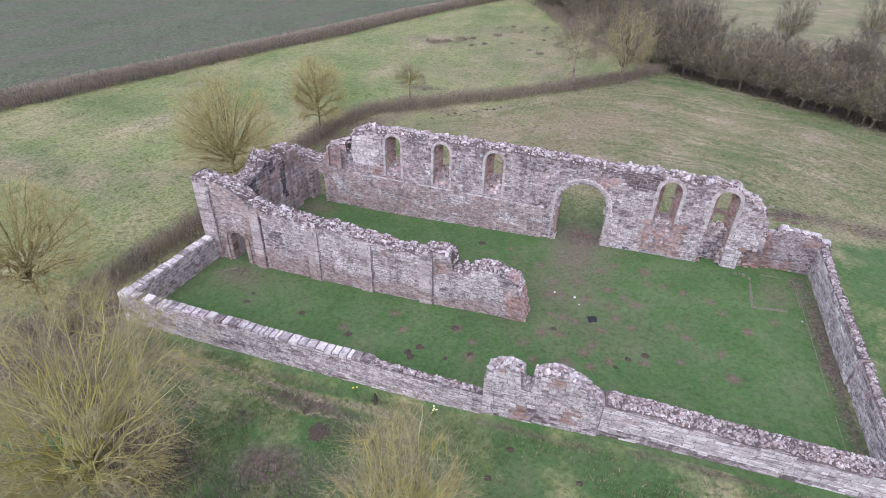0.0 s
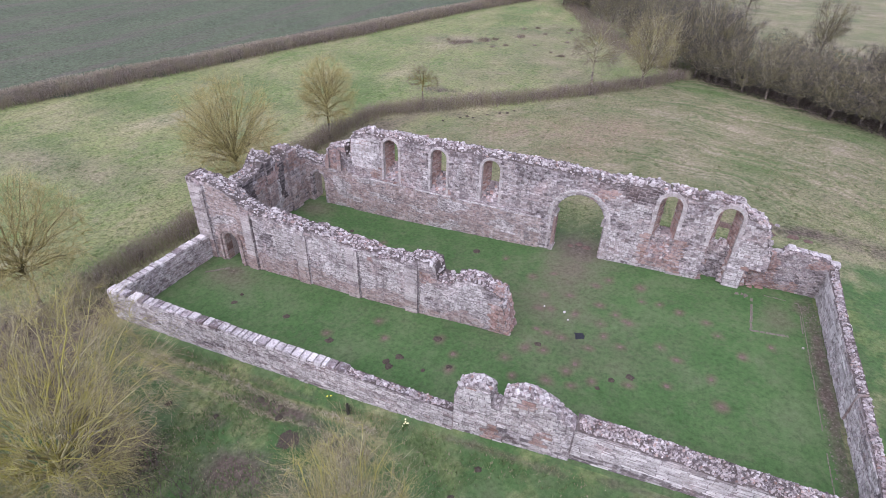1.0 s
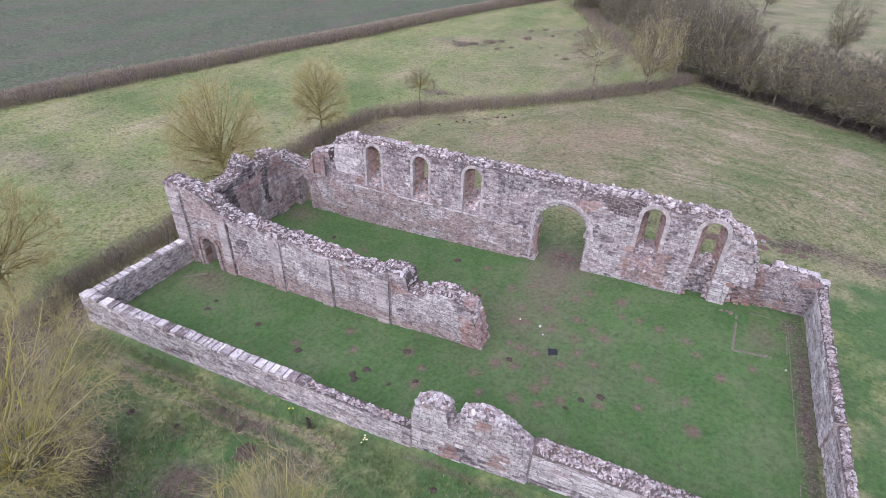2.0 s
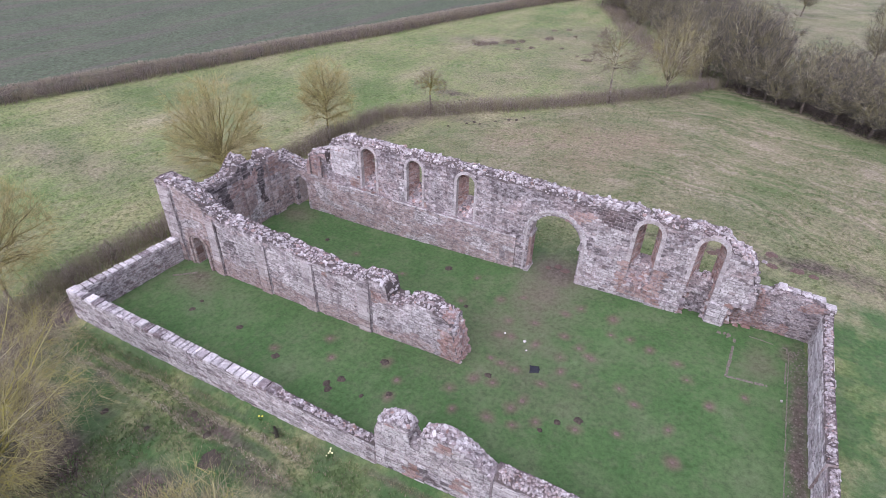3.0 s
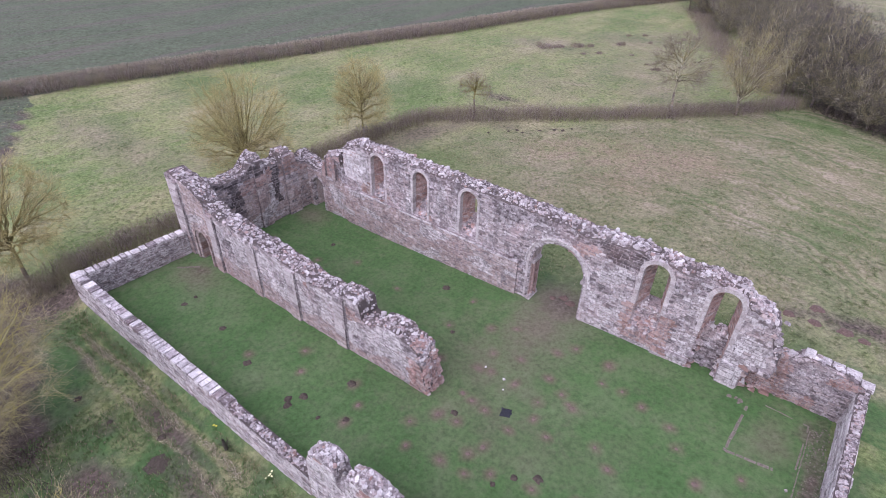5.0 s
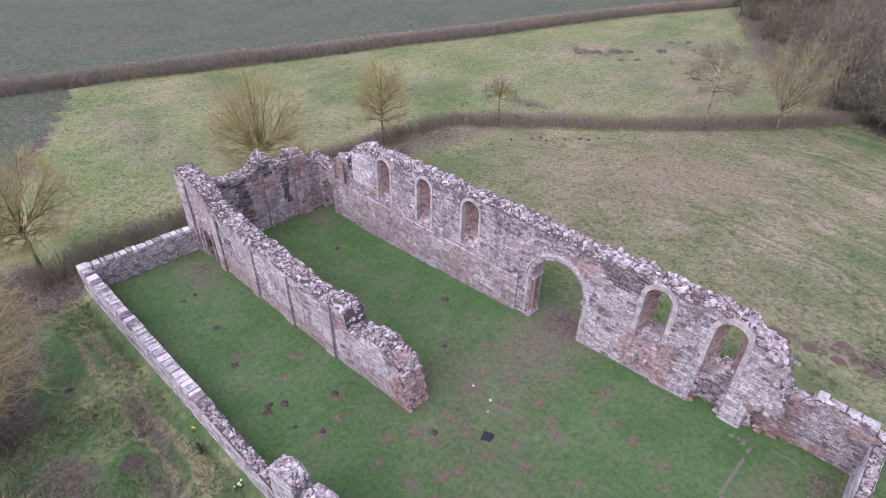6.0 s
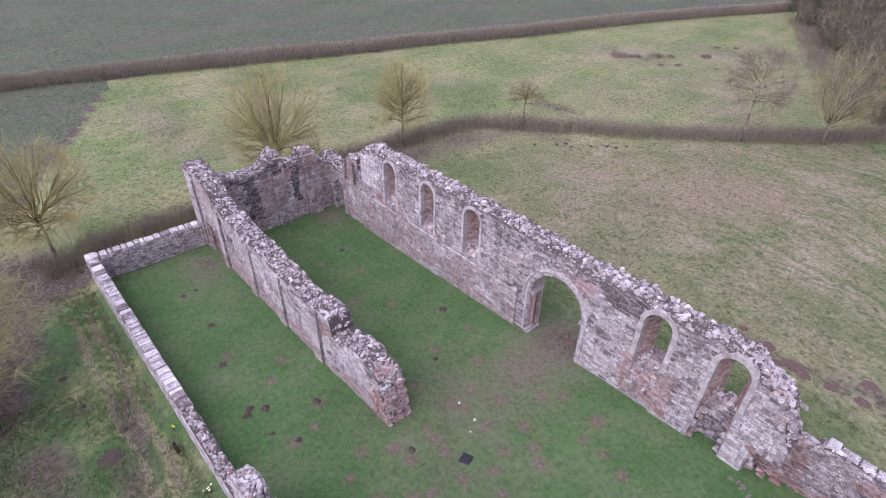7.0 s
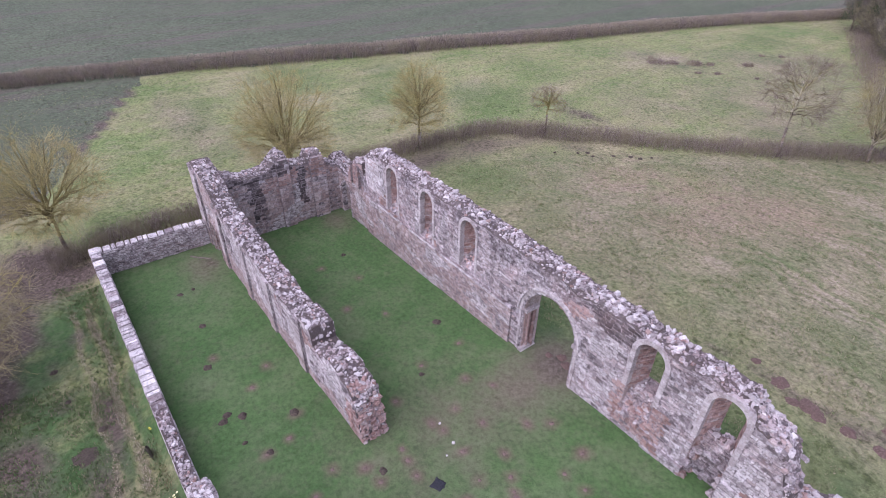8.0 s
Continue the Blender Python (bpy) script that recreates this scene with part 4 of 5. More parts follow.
wall_south.rubble(70, size=(0.1, 0.24), singles=0, s_range=(18.45, 19.42), kinds=(0.06, 0.04, 0.85))
ragged(wall_south, 18.35, 18.75, 0.3, 1.9, -0.02, 0.06, 30, (0.12, 0.24), (stone_red, stone_reveal), 11)
end_rng = random.Random(12)
for _ in range(190):
    z_, d_, g_ = end_rng.uniform(-0.1, 2.3), end_rng.uniform(0.02, 1.08), end_rng.uniform(0.1, 0.24)
    s_ = float(np.interp(z_, (0.0, 0.6, 1.4, 2.1, 2.4), (19.44, 19.28, 19.1, 18.88, 18.6))) + end_rng.uniform(-0.06, 0.03)
    pick = (stone_red, stone_red, stone_rose, stone_reveal) if z_ < 1.5 + 0.5 * end_rng.random() else (stone_white, stone_grey, stone_dark, stone_grey)
    ob = part("torn_stone", rock_mesh(ROCKS[end_rng.randrange(len(ROCKS))], pick[end_rng.randrange(4)]), wall_south.ob)
    ob.matrix_basis = Matrix.LocRotScale(wall_south.at(s_, d_, z_), Euler((end_rng.uniform(-0.3, 0.3), end_rng.uniform(0.0, 0.7), end_rng.uniform(-0.4, 0.4))), (g_ * end_rng.uniform(0.8, 1.2), g_ * end_rng.uniform(0.9, 1.3), g_ * end_rng.uniform(0.5, 0.9)))
voussoir_ring(wall_south, "door_hood", dict(south_door, s0=south_door["s0"] - 0.22, s1=south_door["s1"] + 0.22), 0.15, 0.1, stone_rose, label="outer arch order of the doorway", low=-1.0)
voussoir_ring(wall_south, "door_order", south_door, 0.22, -0.04, stone_red, depth=0.5, label="recessed inner order of the doorway", low=-1.0)


def west_kinds(s, z):
    """Black rain streaks beside the pilasters, red beds high up, rose and pale blocks lower down."""
    y = s - 7.3
    n, f = noise.noise((s * 0.7, z * 0.5, 17.0)), noise.noise((s * 2.3, z * 1.6, 4.0))
    if -5.7 + 0.3 * n < y < -5.05 + 0.2 * f and z > 0.3 + 0.5 * f or -2.6 + 0.15 * f < y < -2.1 + 0.15 * n and z > 0.8 + 0.8 * f:
        return 7
    if -1.95 < y < -0.55:
        return 2 if z > 2.3 + 0.4 * n else 4 if f > -0.25 else 0
    if z > 2.95 + 0.5 * n:
        return 7 if f > -0.1 else 3
    if z > 2.1 + 0.5 * n and y > -4.9:
        return 2 if f > -0.2 else 4
    if -4.9 < y < -2.6:
        return 1 if n > -0.05 else 4
    return 4 if f > -0.1 else 0 if f > -0.5 else 3


WEST_TOP = [(-7.3, 4.1), (-6.64, 3.75), (-5.7, 3.4), (-4.4, 3.6), (-3.95, 4.05), (-3.5, 4.4), (-3.2, 4.25), (-2.95, 3.55), (-1.8, 3.35), (-1.65, 3.85), (-0.85, 3.8), (-0.65, 3.2), (-0.3, 3.0), (0.25, 2.75)]
wall_west = Wall("wall_west", (-17.95, -7.3), (-17.95, 0.22), 1.2, [(y + 7.3, z) for y, z in WEST_TOP], "ruined west wall of reddish stone with dark stains", front_drop=0.2, mid=0.35, seed=8)
wall_west.facing("stained red and grey sandstone blocks", kinds=west_kinds, singles=(2.6, 4.2), course=(0.08, 0.19), block=(0.12, 0.42), proud=(0.003, 0.026), edge=0.009)
wall_west.facing("coursed rubble of the outer face", kinds=west_kinds, back=True, course=(0.18, 0.3), block=(0.35, 0.8))
for y0, y1, top in ((-1.75, -0.7, 3.75), (-3.95, -3.1, 4.0)):
    wall_west.facing("pilaster of large dressed blocks", kinds=west_kinds, s_range=(y0 + 7.3, y1 + 7.3), z_range=(-1.2, top), lift=0.2, block=(0.2, 0.6), course=(0.12, 0.26), proud=(0.0, 0.02), edge=0.008)
wall_west.rubble(85, size=(0.06, 0.15), singles=0, kinds=(0.38, 0.14, 0.08))
wall_west.rubble(13, size=(0.12, 0.24), singles=200, kinds=(0.35, 0.4, 0.06), flat=0.8)

# ---- enclosure walls ----


def low_kinds(s, z):
    n = noise.noise((s * 0.6, z * 1.5, 23.0))
    return 3 if n < -0.42 else 1 if n > -0.2 else 0


def coping(wall, s0, s1, z_of, length=(0.35, 0.7), over=0.06, high=0.12, skip=()):
    """A row of loose coping slabs along the wall top, each a piece."""
    rng, s = wall.rng, s0
    while s < s1:
        w = rng.uniform(*length)
        d0, d1, h = -over + rng.uniform(-0.03, 0.03), wall.thick + over + rng.uniform(-0.03, 0.03), high * rng.uniform(0.8, 1.25)
        if not any(a_ < s < b_ for a_, b_ in skip):
            z = z_of(s + w / 2) + rng.uniform(-0.02, 0.02)
            q = 0.04
            ring0, ring1 = [(s + 0.02, d0), (s + w - 0.02, d0), (s + w - 0.02, d1), (s + 0.02, d1)], [(s + q, d0 + q), (s + w - q, d0 + q), (s + w - q, d1 - q), (s + q, d1 - q)]
            tilt = rng.uniform(-0.02, 0.02)
            vv = [wall.at(a_, b_, z - 0.08) for a_, b_ in ring0] + [wall.at(a_, b_, z + h + tilt * (a_ - s) / w) for a_, b_ in ring1]
            dark = rng.random() < 0.28
            part("coping_stone", mesh_of("coping_stone", vv, BLOCK, [stone_dark if dark else stone_coping]), wall.ob, "darker coping slab" if dark else "")
        s += w


LOW_TOP = [(0, 0.82), (9, 0.86), (14, 0.92), (16, 0.9), (19.2, 0.95)]
low_front = Wall("boundary_wall_south", (-19.7, -14.75), (-0.5, -14.55), 0.5, LOW_TOP, "low drystone boundary wall with pale coping slabs", seed=31, rough=0.03, mid=0.2, foot=0.6)
low_front.facing(kinds=low_kinds, singles=(15.5, 17.4), course=(0.09, 0.17), block=(0.2, 0.6), proud=(0.01, 0.035))
low_front.facing(kinds=low_kinds, back=True)
coping(low_front, 0.0, 13.8, low_front.top_z, length=(0.2, 0.58), high=0.075, over=0.03)
low_front.rubble(60, size=(0.06, 0.16), singles=130, s_range=(13.6, 19.1), kinds=(0.45, 0.25, 0.05))

low_west = Wall("boundary_wall_west", (-19.05, -14.2), (-18.85, -8.5), 0.52, [(0, 0.84), (5.7, 0.8)], "low grey drystone wall with flat coping", seed=33, rough=0.02, mid=0.2, foot=0.6)
low_west.facing(kinds=lambda s, z: 1 if noise.noise((s * 2, z * 3, 2.0)) > -0.1 else 0, course=(0.07, 0.12), block=(0.15, 0.4), singles=(4.6, 5.4))
low_west.facing(kinds=lambda s, z: 1 if noise.noise((s * 2, z * 3, 2.0)) > -0.1 else 0, back=True, course=(0.07, 0.12), block=(0.15, 0.4))
coping(low_west, -0.3, 5.6, low_west.top_z, length=(0.25, 0.55), high=0.06, over=0.02)

STUB_TOP = [(-0.55, 2.0), (-0.4, 2.45), (0.0, 2.75), (0.3, 2.85), (0.9, 2.75), (1.0, 2.0), (1.33, 2.0), (1.42, 2.7), (1.9, 3.0), (2.3, 3.08), (2.8, 2.95), (3.3, 2.75), (3.6, 2.45), (4.0, 2.2), (4.25, 2.05)]
stub = Wall("boundary_wall_stub", (-0.52, -14.5), (4.2, -14.3), 0.7, [(x + 0.55, z) for x, z in STUB_TOP], "taller ruined stub with two jagged masonry peaks", seed=35, rough=0.05, mid=0.3, front_drop=0.1, foot=0.6, bed=mortar)
stub.facing("large pale weathered blocks", kinds=lambda s, z: 3 if z < 0.9 and noise.noise((s, z, 6.0)) > 0.1 else 2 if noise.noise((s, z, 9.0)) > 0.35 else 1, singles=(0, 4.7), course=(0.09, 0.2), block=(0.18, 0.55))
stub.facing(kinds=low_kinds, back=True)
stub.rubble(80, size=(0.08, 0.2), singles=130, kinds=(0.45, 0.4, 0.03))

EAST_TOP = [(0, 2.3), (2, 2.3), (5, 2.15), (10.4, 2.1)]
low_front_east = Wall("boundary_wall_southeast", (4.2, -14.2), (14.6, -13.85), 0.62, EAST_TOP, "pale coursed boundary wall with a rough sloping top", seed=37, rough=0.05, mid=0.5, front_drop=0.42, foot=0.6)
low_front_east.facing("pale coursed blocks", kinds=lambda s, z: 3 if z < 0.75 and noise.noise((s * 1.2, z * 3, 4.0)) > -0.1 else 8 if noise.noise((s * 0.8, z * 2.5, 2.0)) > -0.15 else 1 if noise.noise((s * 0.8, z * 2.5, 2.0)) > -0.4 else 0, singles=(0, 2.2), course=(0.08, 0.16), block=(0.25, 0.75), proud=(0.002, 0.02), edge=0.008)
low_front_east.facing(kinds=low_kinds, back=True)
low_front_east.rubble(170, size=(0.05, 0.12), singles=200, kinds=(0.5, 0.08, 0.06))
coping(low_front_east, 0.7, 1.9, lambda s: low_front_east.top_z(s) - 0.3, length=(0.35, 0.6), over=-0.08, high=0.07)

east_wall = Wall("boundary_wall_east", (14.26, 1.4), (14.18, -7.9), 0.36, [(0, 2.75), (1.2, 2.5), (4, 2.3), (9.3, 2.25)], "long pale stone wall with a rough dark top", seed=41, rough=0.05, mid=0.35, front_drop=0.25, foot=0.5)
east_wall.facing("pale lichened blocks", kinds=lambda s, z: 8 if noise.noise((s * 0.9, z * 1.2, 14.0)) > 0.0 else 1, singles=(0, 3), course=(0.1, 0.2))
east_wall.facing(kinds=lambda s, z: 1, back=True)
east_wall.rubble(85, size=(0.05, 0.13), singles=200, kinds=(0.5, 0.1, 0.05))
east_wall_low = Wall("boundary_wall_southeast_return", (14.28, -7.9), (14.2, -13.9), 0.34, [(0, 2.15), (6, 1.95)], "lower grey stretch of the east wall", seed=43, rough=0.04, mid=0.3, front_drop=0.2, foot=0.5)
east_wall_low.facing(kinds=low_kinds, course=(0.1, 0.18), singles=(0, 1.5))
east_wall_low.facing(kinds=low_kinds, back=True)
east_wall_low.rubble(75, size=(0.05, 0.13), singles=120, kinds=(0.5, 0.1, 0.05))
return_wall = Wall("wall_northeast", (10.4, 0.9), (14.4, 0.9), 0.65, [(0, 2.3), (1.4, 2.75), (1.9, 3.05), (2.7, 3.0), (3.4, 2.9), (4.0, 2.65)], "rough rubble wall closing the corner of the enclosure", seed=45, rough=0.06, mid=0.3)
return_wall.facing("thin rough rubble courses", kinds=lambda s, z: 2 if s < 1.6 and z < 2.4 or noise.noise((s, z, 2.0)) > 0.2 else 3 if noise.noise((s, z * 2, 7.0)) > 0.2 else 0, course=(0.05, 0.1), block=(0.1, 0.3), proud=(0.0, 0.09), singles=(2.3, 3.4))
return_wall.facing(kinds=low_kinds, back=True)
return_wall.rubble(26, size=(0.12, 0.25), singles=70)
coping(return_wall, 1.7, 3.9, lambda s: return_wall.top_z(s) - 0.05, length=(0.4, 0.75), over=-0.1)

# ---- trees and hedges ----


def tubes(segs, sides, material, name):
    """One mesh of thin tapered rods from (start, end, start radius, end radius)."""
    P0, P1 = np.array([s[0] for s in segs]), np.array([s[1] for s in segs])
    R0, R1 = np.array([s[2] for s in segs]), np.array([s[3] for s in segs])
    d = P1 - P0
    d /= np.maximum(np.linalg.norm(d, axis=1, keepdims=True), 1e-6)
    ref = np.where(np.abs(d[:, 2:3]) < 0.9, np.array([[0, 0, 1.0]]), np.array([[1.0, 0, 0]]))
    u = np.cross(d, ref)
    u /= np.linalg.norm(u, axis=1, keepdims=True)
    v = np.cross(d, u)
    n, k = len(segs), sides
    V = np.zeros((n, 2 * k, 3))
    for i in range(k):
        a = 2 * math.pi * i / k
        off = math.cos(a) * u + math.sin(a) * v
        V[:, i], V[:, k + i] = P0 + off * R0[:, None], P1 + off * R1[:, None]
    base = np.arange(n)[:, None] * 2 * k
    F = np.concatenate([base + np.array([[i, (i + 1) % k, (i + 1) % k + k, i + k]]) for i in range(k)])
    me = bpy.data.meshes.new(name)
    me.from_pydata(V.reshape(-1, 3).tolist(), [], F.tolist())
    me.materials.append(material)
    me.polygons.foreach_set("use_smooth", np.ones(len(me.polygons), dtype=bool))
    me.update()
    return me


def bent(rng, p, d, length, r0, r1, n, wander, lift):
    """A limb as a run of short rods that bends as it goes."""
    out, p, d = [], Vector(p), Vector(d).normalized()
    for i in range(n):
        d = (d + Vector([rng.uniform(-wander, wander) for _ in range(3)]) + Vector((0, 0, lift))).normalized()
        q = p + d * (length / n)
        a, b = r0 + (r1 - r0) * i / n, r0 + (r1 - r0) * (i + 1) / n
        out.append((tuple(p), tuple(q), a, b))
        p = q
    return out


def arc(rng, p, ctrl, q, r0, r1, n, wander):
    """A limb from p to q that sweeps past ctrl, as short rods."""
    pts = []
    for i in range(n + 1):
        t = i / n
        b = Vector(p) * (1 - t) ** 2 + Vector(ctrl) * 2 * t * (1 - t) + Vector(q) * t * t
        if 0 < i < n:
            b += Vector([rng.uniform(-wander, wander) for _ in range(3)])
        pts.append(b)
    return [(tuple(pts[i]), tuple(pts[i + 1]), r0 + (r1 - r0) * i / n, r0 + (r1 - r0) * (i + 1) / n) for i in range(n)]


def tree(name, seed, height, spread, trunk, stems, limbs, twigs, material, label, thick=1.0, lift=0.08, twig_r=0.009, low=-0.55, limb=None, spray=0.009, bend=0.05, leader=0.0):
    """A bare tree: a short bole, sweeping limbs to the rim of a rounded crown, and fine twigs."""
    rng = random.Random(seed)
    root = tagged(new(name), label, "tree")
    limb_segs, fine = [], []
    bole = bent(rng, (0, 0, -0.3), (rng.uniform(-0.1, 0.1), rng.uniform(-0.1, 0.1), 1), trunk + 0.3, 0.17 * thick, 0.12 * thick, 4, 0.06, 0.0)
    top = Vector(bole[-1][1])
    c, half = Vector((0, 0, trunk * 0.7 + (height - trunk * 0.7) * 0.5)), (height - trunk * 0.7) * 0.5

    def rim(d, k):
        d = Vector(d).normalized()
        lump = 1 + 0.16 * noise.noise(d * 2.2 + Vector((seed, 0, 0)))
        return c + Vector((d.x * spread, d.y * spread, d.z * half)) * k * lump

    lean_x, lean_y = rng.uniform(-0.3, 0.3), rng.uniform(-0.3, 0.3)
    if leader:
        limb_segs += arc(rng, top, top + Vector((lean_x, lean_y, height - top.z)) * 0.5, top + Vector((lean_x, lean_y, height - top.z)) * 0.92, 0.11 * thick, 0.015 * thick, 8, bend * 0.6)
    for i in range(stems):
        a, e = i * 2.39996 + rng.uniform(-0.4, 0.4), low + (1 - low) * (i + 0.5) / stems
        d = Vector((math.cos(a) * math.sqrt(max(0, 1 - e * e)), math.sin(a) * math.sqrt(max(0, 1 - e * e)), e))
        tip = rim(d, rng.uniform(0.8, 0.98))
        start = top - Vector((0, 0, rng.uniform(0, 0.35) * trunk))
        if leader:
            up = max(0.0, min(leader, (tip.z - top.z) / (height - top.z) * 0.75)) * rng.uniform(0.6, 1.0)
            start = top + Vector((lean_x * up, lean_y * up, (height - top.z) * up))
        main = arc(rng, start, start.lerp(tip, 0.35) + Vector((0, 0, 0.1 + lift * height * 0.8)), tip, 0.07 * thick, 0.014 * thick, 7, bend)
        limb_segs += main
        for j in range(limbs):
            p, q, r0, r1 = main[rng.randrange(1, 7)]
            b = Vector(p).lerp(Vector(q), rng.random())
            d2 = (tip - c) + Vector([rng.uniform(-1, 1) * spread * 0.62 for _ in range(3)])
            end = b.lerp(rim((d2.x / spread, d2.y / spread, d2.z / half), rng.uniform(0.8, 1.02)), rng.uniform(0.45, 0.95))
            br = arc(rng, b, b.lerp(end, 0.45) + (Vector(q) - Vector(p)) * 0.5 + Vector((0, 0, lift)), end, max(r1 * 0.5, spray), spray, 6, bend * 1.2)
            limb_segs += br
            for _ in range(twigs):
                p2, q2, _, _ = br[rng.randrange(1, 6)]
                b2 = Vector(p2).lerp(Vector(q2), rng.random())
                d3 = (Vector(q2) - Vector(p2)).normalized() + (b2 - c).normalized() * 0.5 + Vector([rng.uniform(-0.7, 0.7) for _ in range(3)])
                fine += bent(rng, b2, d3, height * rng.uniform(0.06, 0.15), twig_r, twig_r * 0.45, 3, 0.32, lift)
    part("trunk", tubes(bole, 8, trunk_bark, "trunk"), root, "lichened bark trunk")
    part("branchwork", tubes(limb_segs, 4, limb or material, "branchwork"), root)
    part("crown", tubes(fine, 3, material, "crown"), root, "haze of fine bare twigs")
    return root


def stand(ob, x, y, turn=0.0, grow=1.0, sink=0.0):
    ob.matrix_basis = Matrix.LocRotScale((x, y, ground_z(x, y) - sink), Euler((0, 0, turn)), (grow, grow, grow))
    return ob


stand(tree("bare_tree", 11, 8.9, 3.7, 0.8, 32, 12, 18, bark_yellow, "round-crowned bare tree with yellow-green lichened twigs behind the church", 0.95, 0.02, 0.0052, -0.7, bark_dark, 0.006, 0.1, 0.3), -23.1, -1.0)
stand(tree("bare_tree", 12, 7.4, 2.6, 1.6, 24, 11, 18, bark_yellow, "small bare tree with ascending yellowish branches at the hedge", 0.9, 0.03, 0.0052, -0.7, bark_dark, 0.006, 0.08, 0.4), -22.7, 10.2)
stand(tree("bare_tree", 13, 4.7, 1.7, 1.9, 11, 9, 9, bark_grey, "little bare sapling tree in the hedge", 0.65, 0.03, 0.006, -0.3, bark_dark, 0.009, 0.09, 0.4), -18.5, 20.9)
stand(tree("bare_tree", 14, 8.6, 3.0, 2.4, 15, 11, 13, bark_grey, "slender grey bare tree growing in the hedge", 0.85, 0.02, 0.0065, -0.5, bark_lichen, 0.011, 0.12, 0.6), -3.6, 32.5)
stand(tree("bare_tree", 15, 8.0, 3.6, 1.3, 26, 12, 15, bark_yellow, "wide bare tree with leaning limbs by the boundary hedge", 0.85, 0.03, 0.0055, -0.6, bark_dark, 0.007, 0.12, 0.3), -24.0, -15.8)
stand(tree("large_shrub", 16, 8.8, 5.2, 1.0, 40, 13, 26, willow_twigs, "big spreading bare willow with yellow lichen, below the wall", 0.85, 0.03, 0.0044, -0.8, bark_bright, 0.0046, 0.22), -13.2, -22.3)
stand(tree("large_shrub", 17, 7.7, 2.3, 0.8, 28, 12, 16, willow_twigs, "upright bare willow shrub with pale yellow stems", 0.75, 0.08, 0.0044, -0.4, bark_bright, 0.0052, 0.14), -1.0, -21.7)
stand(tree("bare_tree", 18, 8.6, 3.2, 1.8, 20, 11, 12, willow_twigs, "tall bare tree at the corner of the wood", 0.85, 0.02, 0.006, -0.5, bark_lichen, 0.009, 0.12), 1.3, 37.0)


def hedge(name, pts, high, wide, per_metre, r, seed, label, material=None, lump=0.3, lean=0.45, box=0.0):
    """A run of bare hedge: many bent stems and crossing twigs, uneven in height and thickness."""
    rng, segs = random.Random(seed), []
    for (x0, y0), (x1, y1) in zip(pts, pts[1:]):
        length = math.hypot(x1 - x0, y1 - y0)
        for _ in range(int(length * per_metre)):
            t, o = rng.random(), max(-0.62, min(0.62, rng.gauss(0, 0.33))) * wide
            x, y = x0 + (x1 - x0) * t - (y1 - y0) / length * o, y0 + (y1 - y0) * t + (x1 - x0) / length * o
            if rng.random() < 0.6 * noise.noise((x * 0.9, y * 0.9, 8.0)):
                continue
            top = high * (0.86 + lump * noise.noise((x * 0.35, y * 0.35, 3.0)) + 0.16 * noise.noise((x * 1.6, y * 1.6, 5.0))) * (1 - 0.35 * min(1, abs(o) / wide))
            ground = ground_z(x, y) - 0.05
            if rng.random() < box:
                z = ground + top * rng.uniform(0.25, 0.92)
                a = rng.uniform(0, 6.28)
                segs += bent(rng, (x, y, z), (math.cos(a), math.sin(a), rng.uniform(-0.25, 0.7)), top * rng.uniform(0.25, 0.5), r * rng.uniform(0.4, 0.9), r * 0.35, 2, 0.35, 0.05)
                continue
            h = top * rng.uniform(0.5, 1.08)
            z = ground + (rng.random() ** 2) * max(0.0, top - h)
            d = (rng.uniform(-lean, lean), rng.uniform(-lean, lean), 1)
            segs += bent(rng, (x, y, z), d, h, r * rng.uniform(0.5, 1.6), r * 0.4, 2, 0.25, 0.1)
    return tagged(new(name, tubes(segs, 3, material or hedge_twigs, name)), label, "hedge", "", "stuff")


hedge("hedge", [(-22.6, -17), (-22.6, -13), (-22.4, -6), (-23.4, 4), (-22.9, 12), (-22.0, 18), (-17, 22.2), (-9.5, 28), (-3, 33.6), (2, 38.8), (5.5, 43.6)], 1.55, 1.8, 340, 0.010, 51,
      "overgrown brown bare hedge round the church field", None, 0.2, 0.4, 0.55)
verge_grass = twig_material("dead_verge_grass", [(0.0, (0.20, 0.165, 0.125)), (0.5, (0.33, 0.28, 0.215)), (1.0, (0.46, 0.40, 0.32))], (0.30, 0.27, 0.17), 0.4)
hedge("rough_verge", [(x - 4.2, y + 1.3) for x, y in FAR_HEDGE], 0.7, 1.6, 95, 0.03, 57, "pale dead grass verge between the hedge and the crop", verge_grass, 0.2, 0.8, 0.3)
hedge("far_hedge", FAR_HEDGE, 1.75, 1.8, 220, 0.018, 52, "clipped brown bare hedge between the fields", None, 0.16, 0.4, 0.6)

# ---- the wood ----
wood_trees = [tree("bare_tree", 60 + k, h, sp, tr, 19, 10, 12, bark_wood, "grey bare tree of the wood edge with tangled branches", 0.9, 0.0, 0.0085, -0.85, bark_lichen, 0.016, 0.17)
              for k, (h, sp, tr) in enumerate(((5.6, 2.9, 1.2), (6.6, 2.9, 1.5), (4.8, 2.8, 1.0), (9.0, 2.8, 2.2)))]
rng = random.Random(7)
spots = []
for i in range(32):
    t = i / 31
    spots.append((6.8 + 34 * t + rng.uniform(-0.6, 0.6), 44.0 - 23.6 * t + rng.uniform(0.0, 1.1), i % 3))
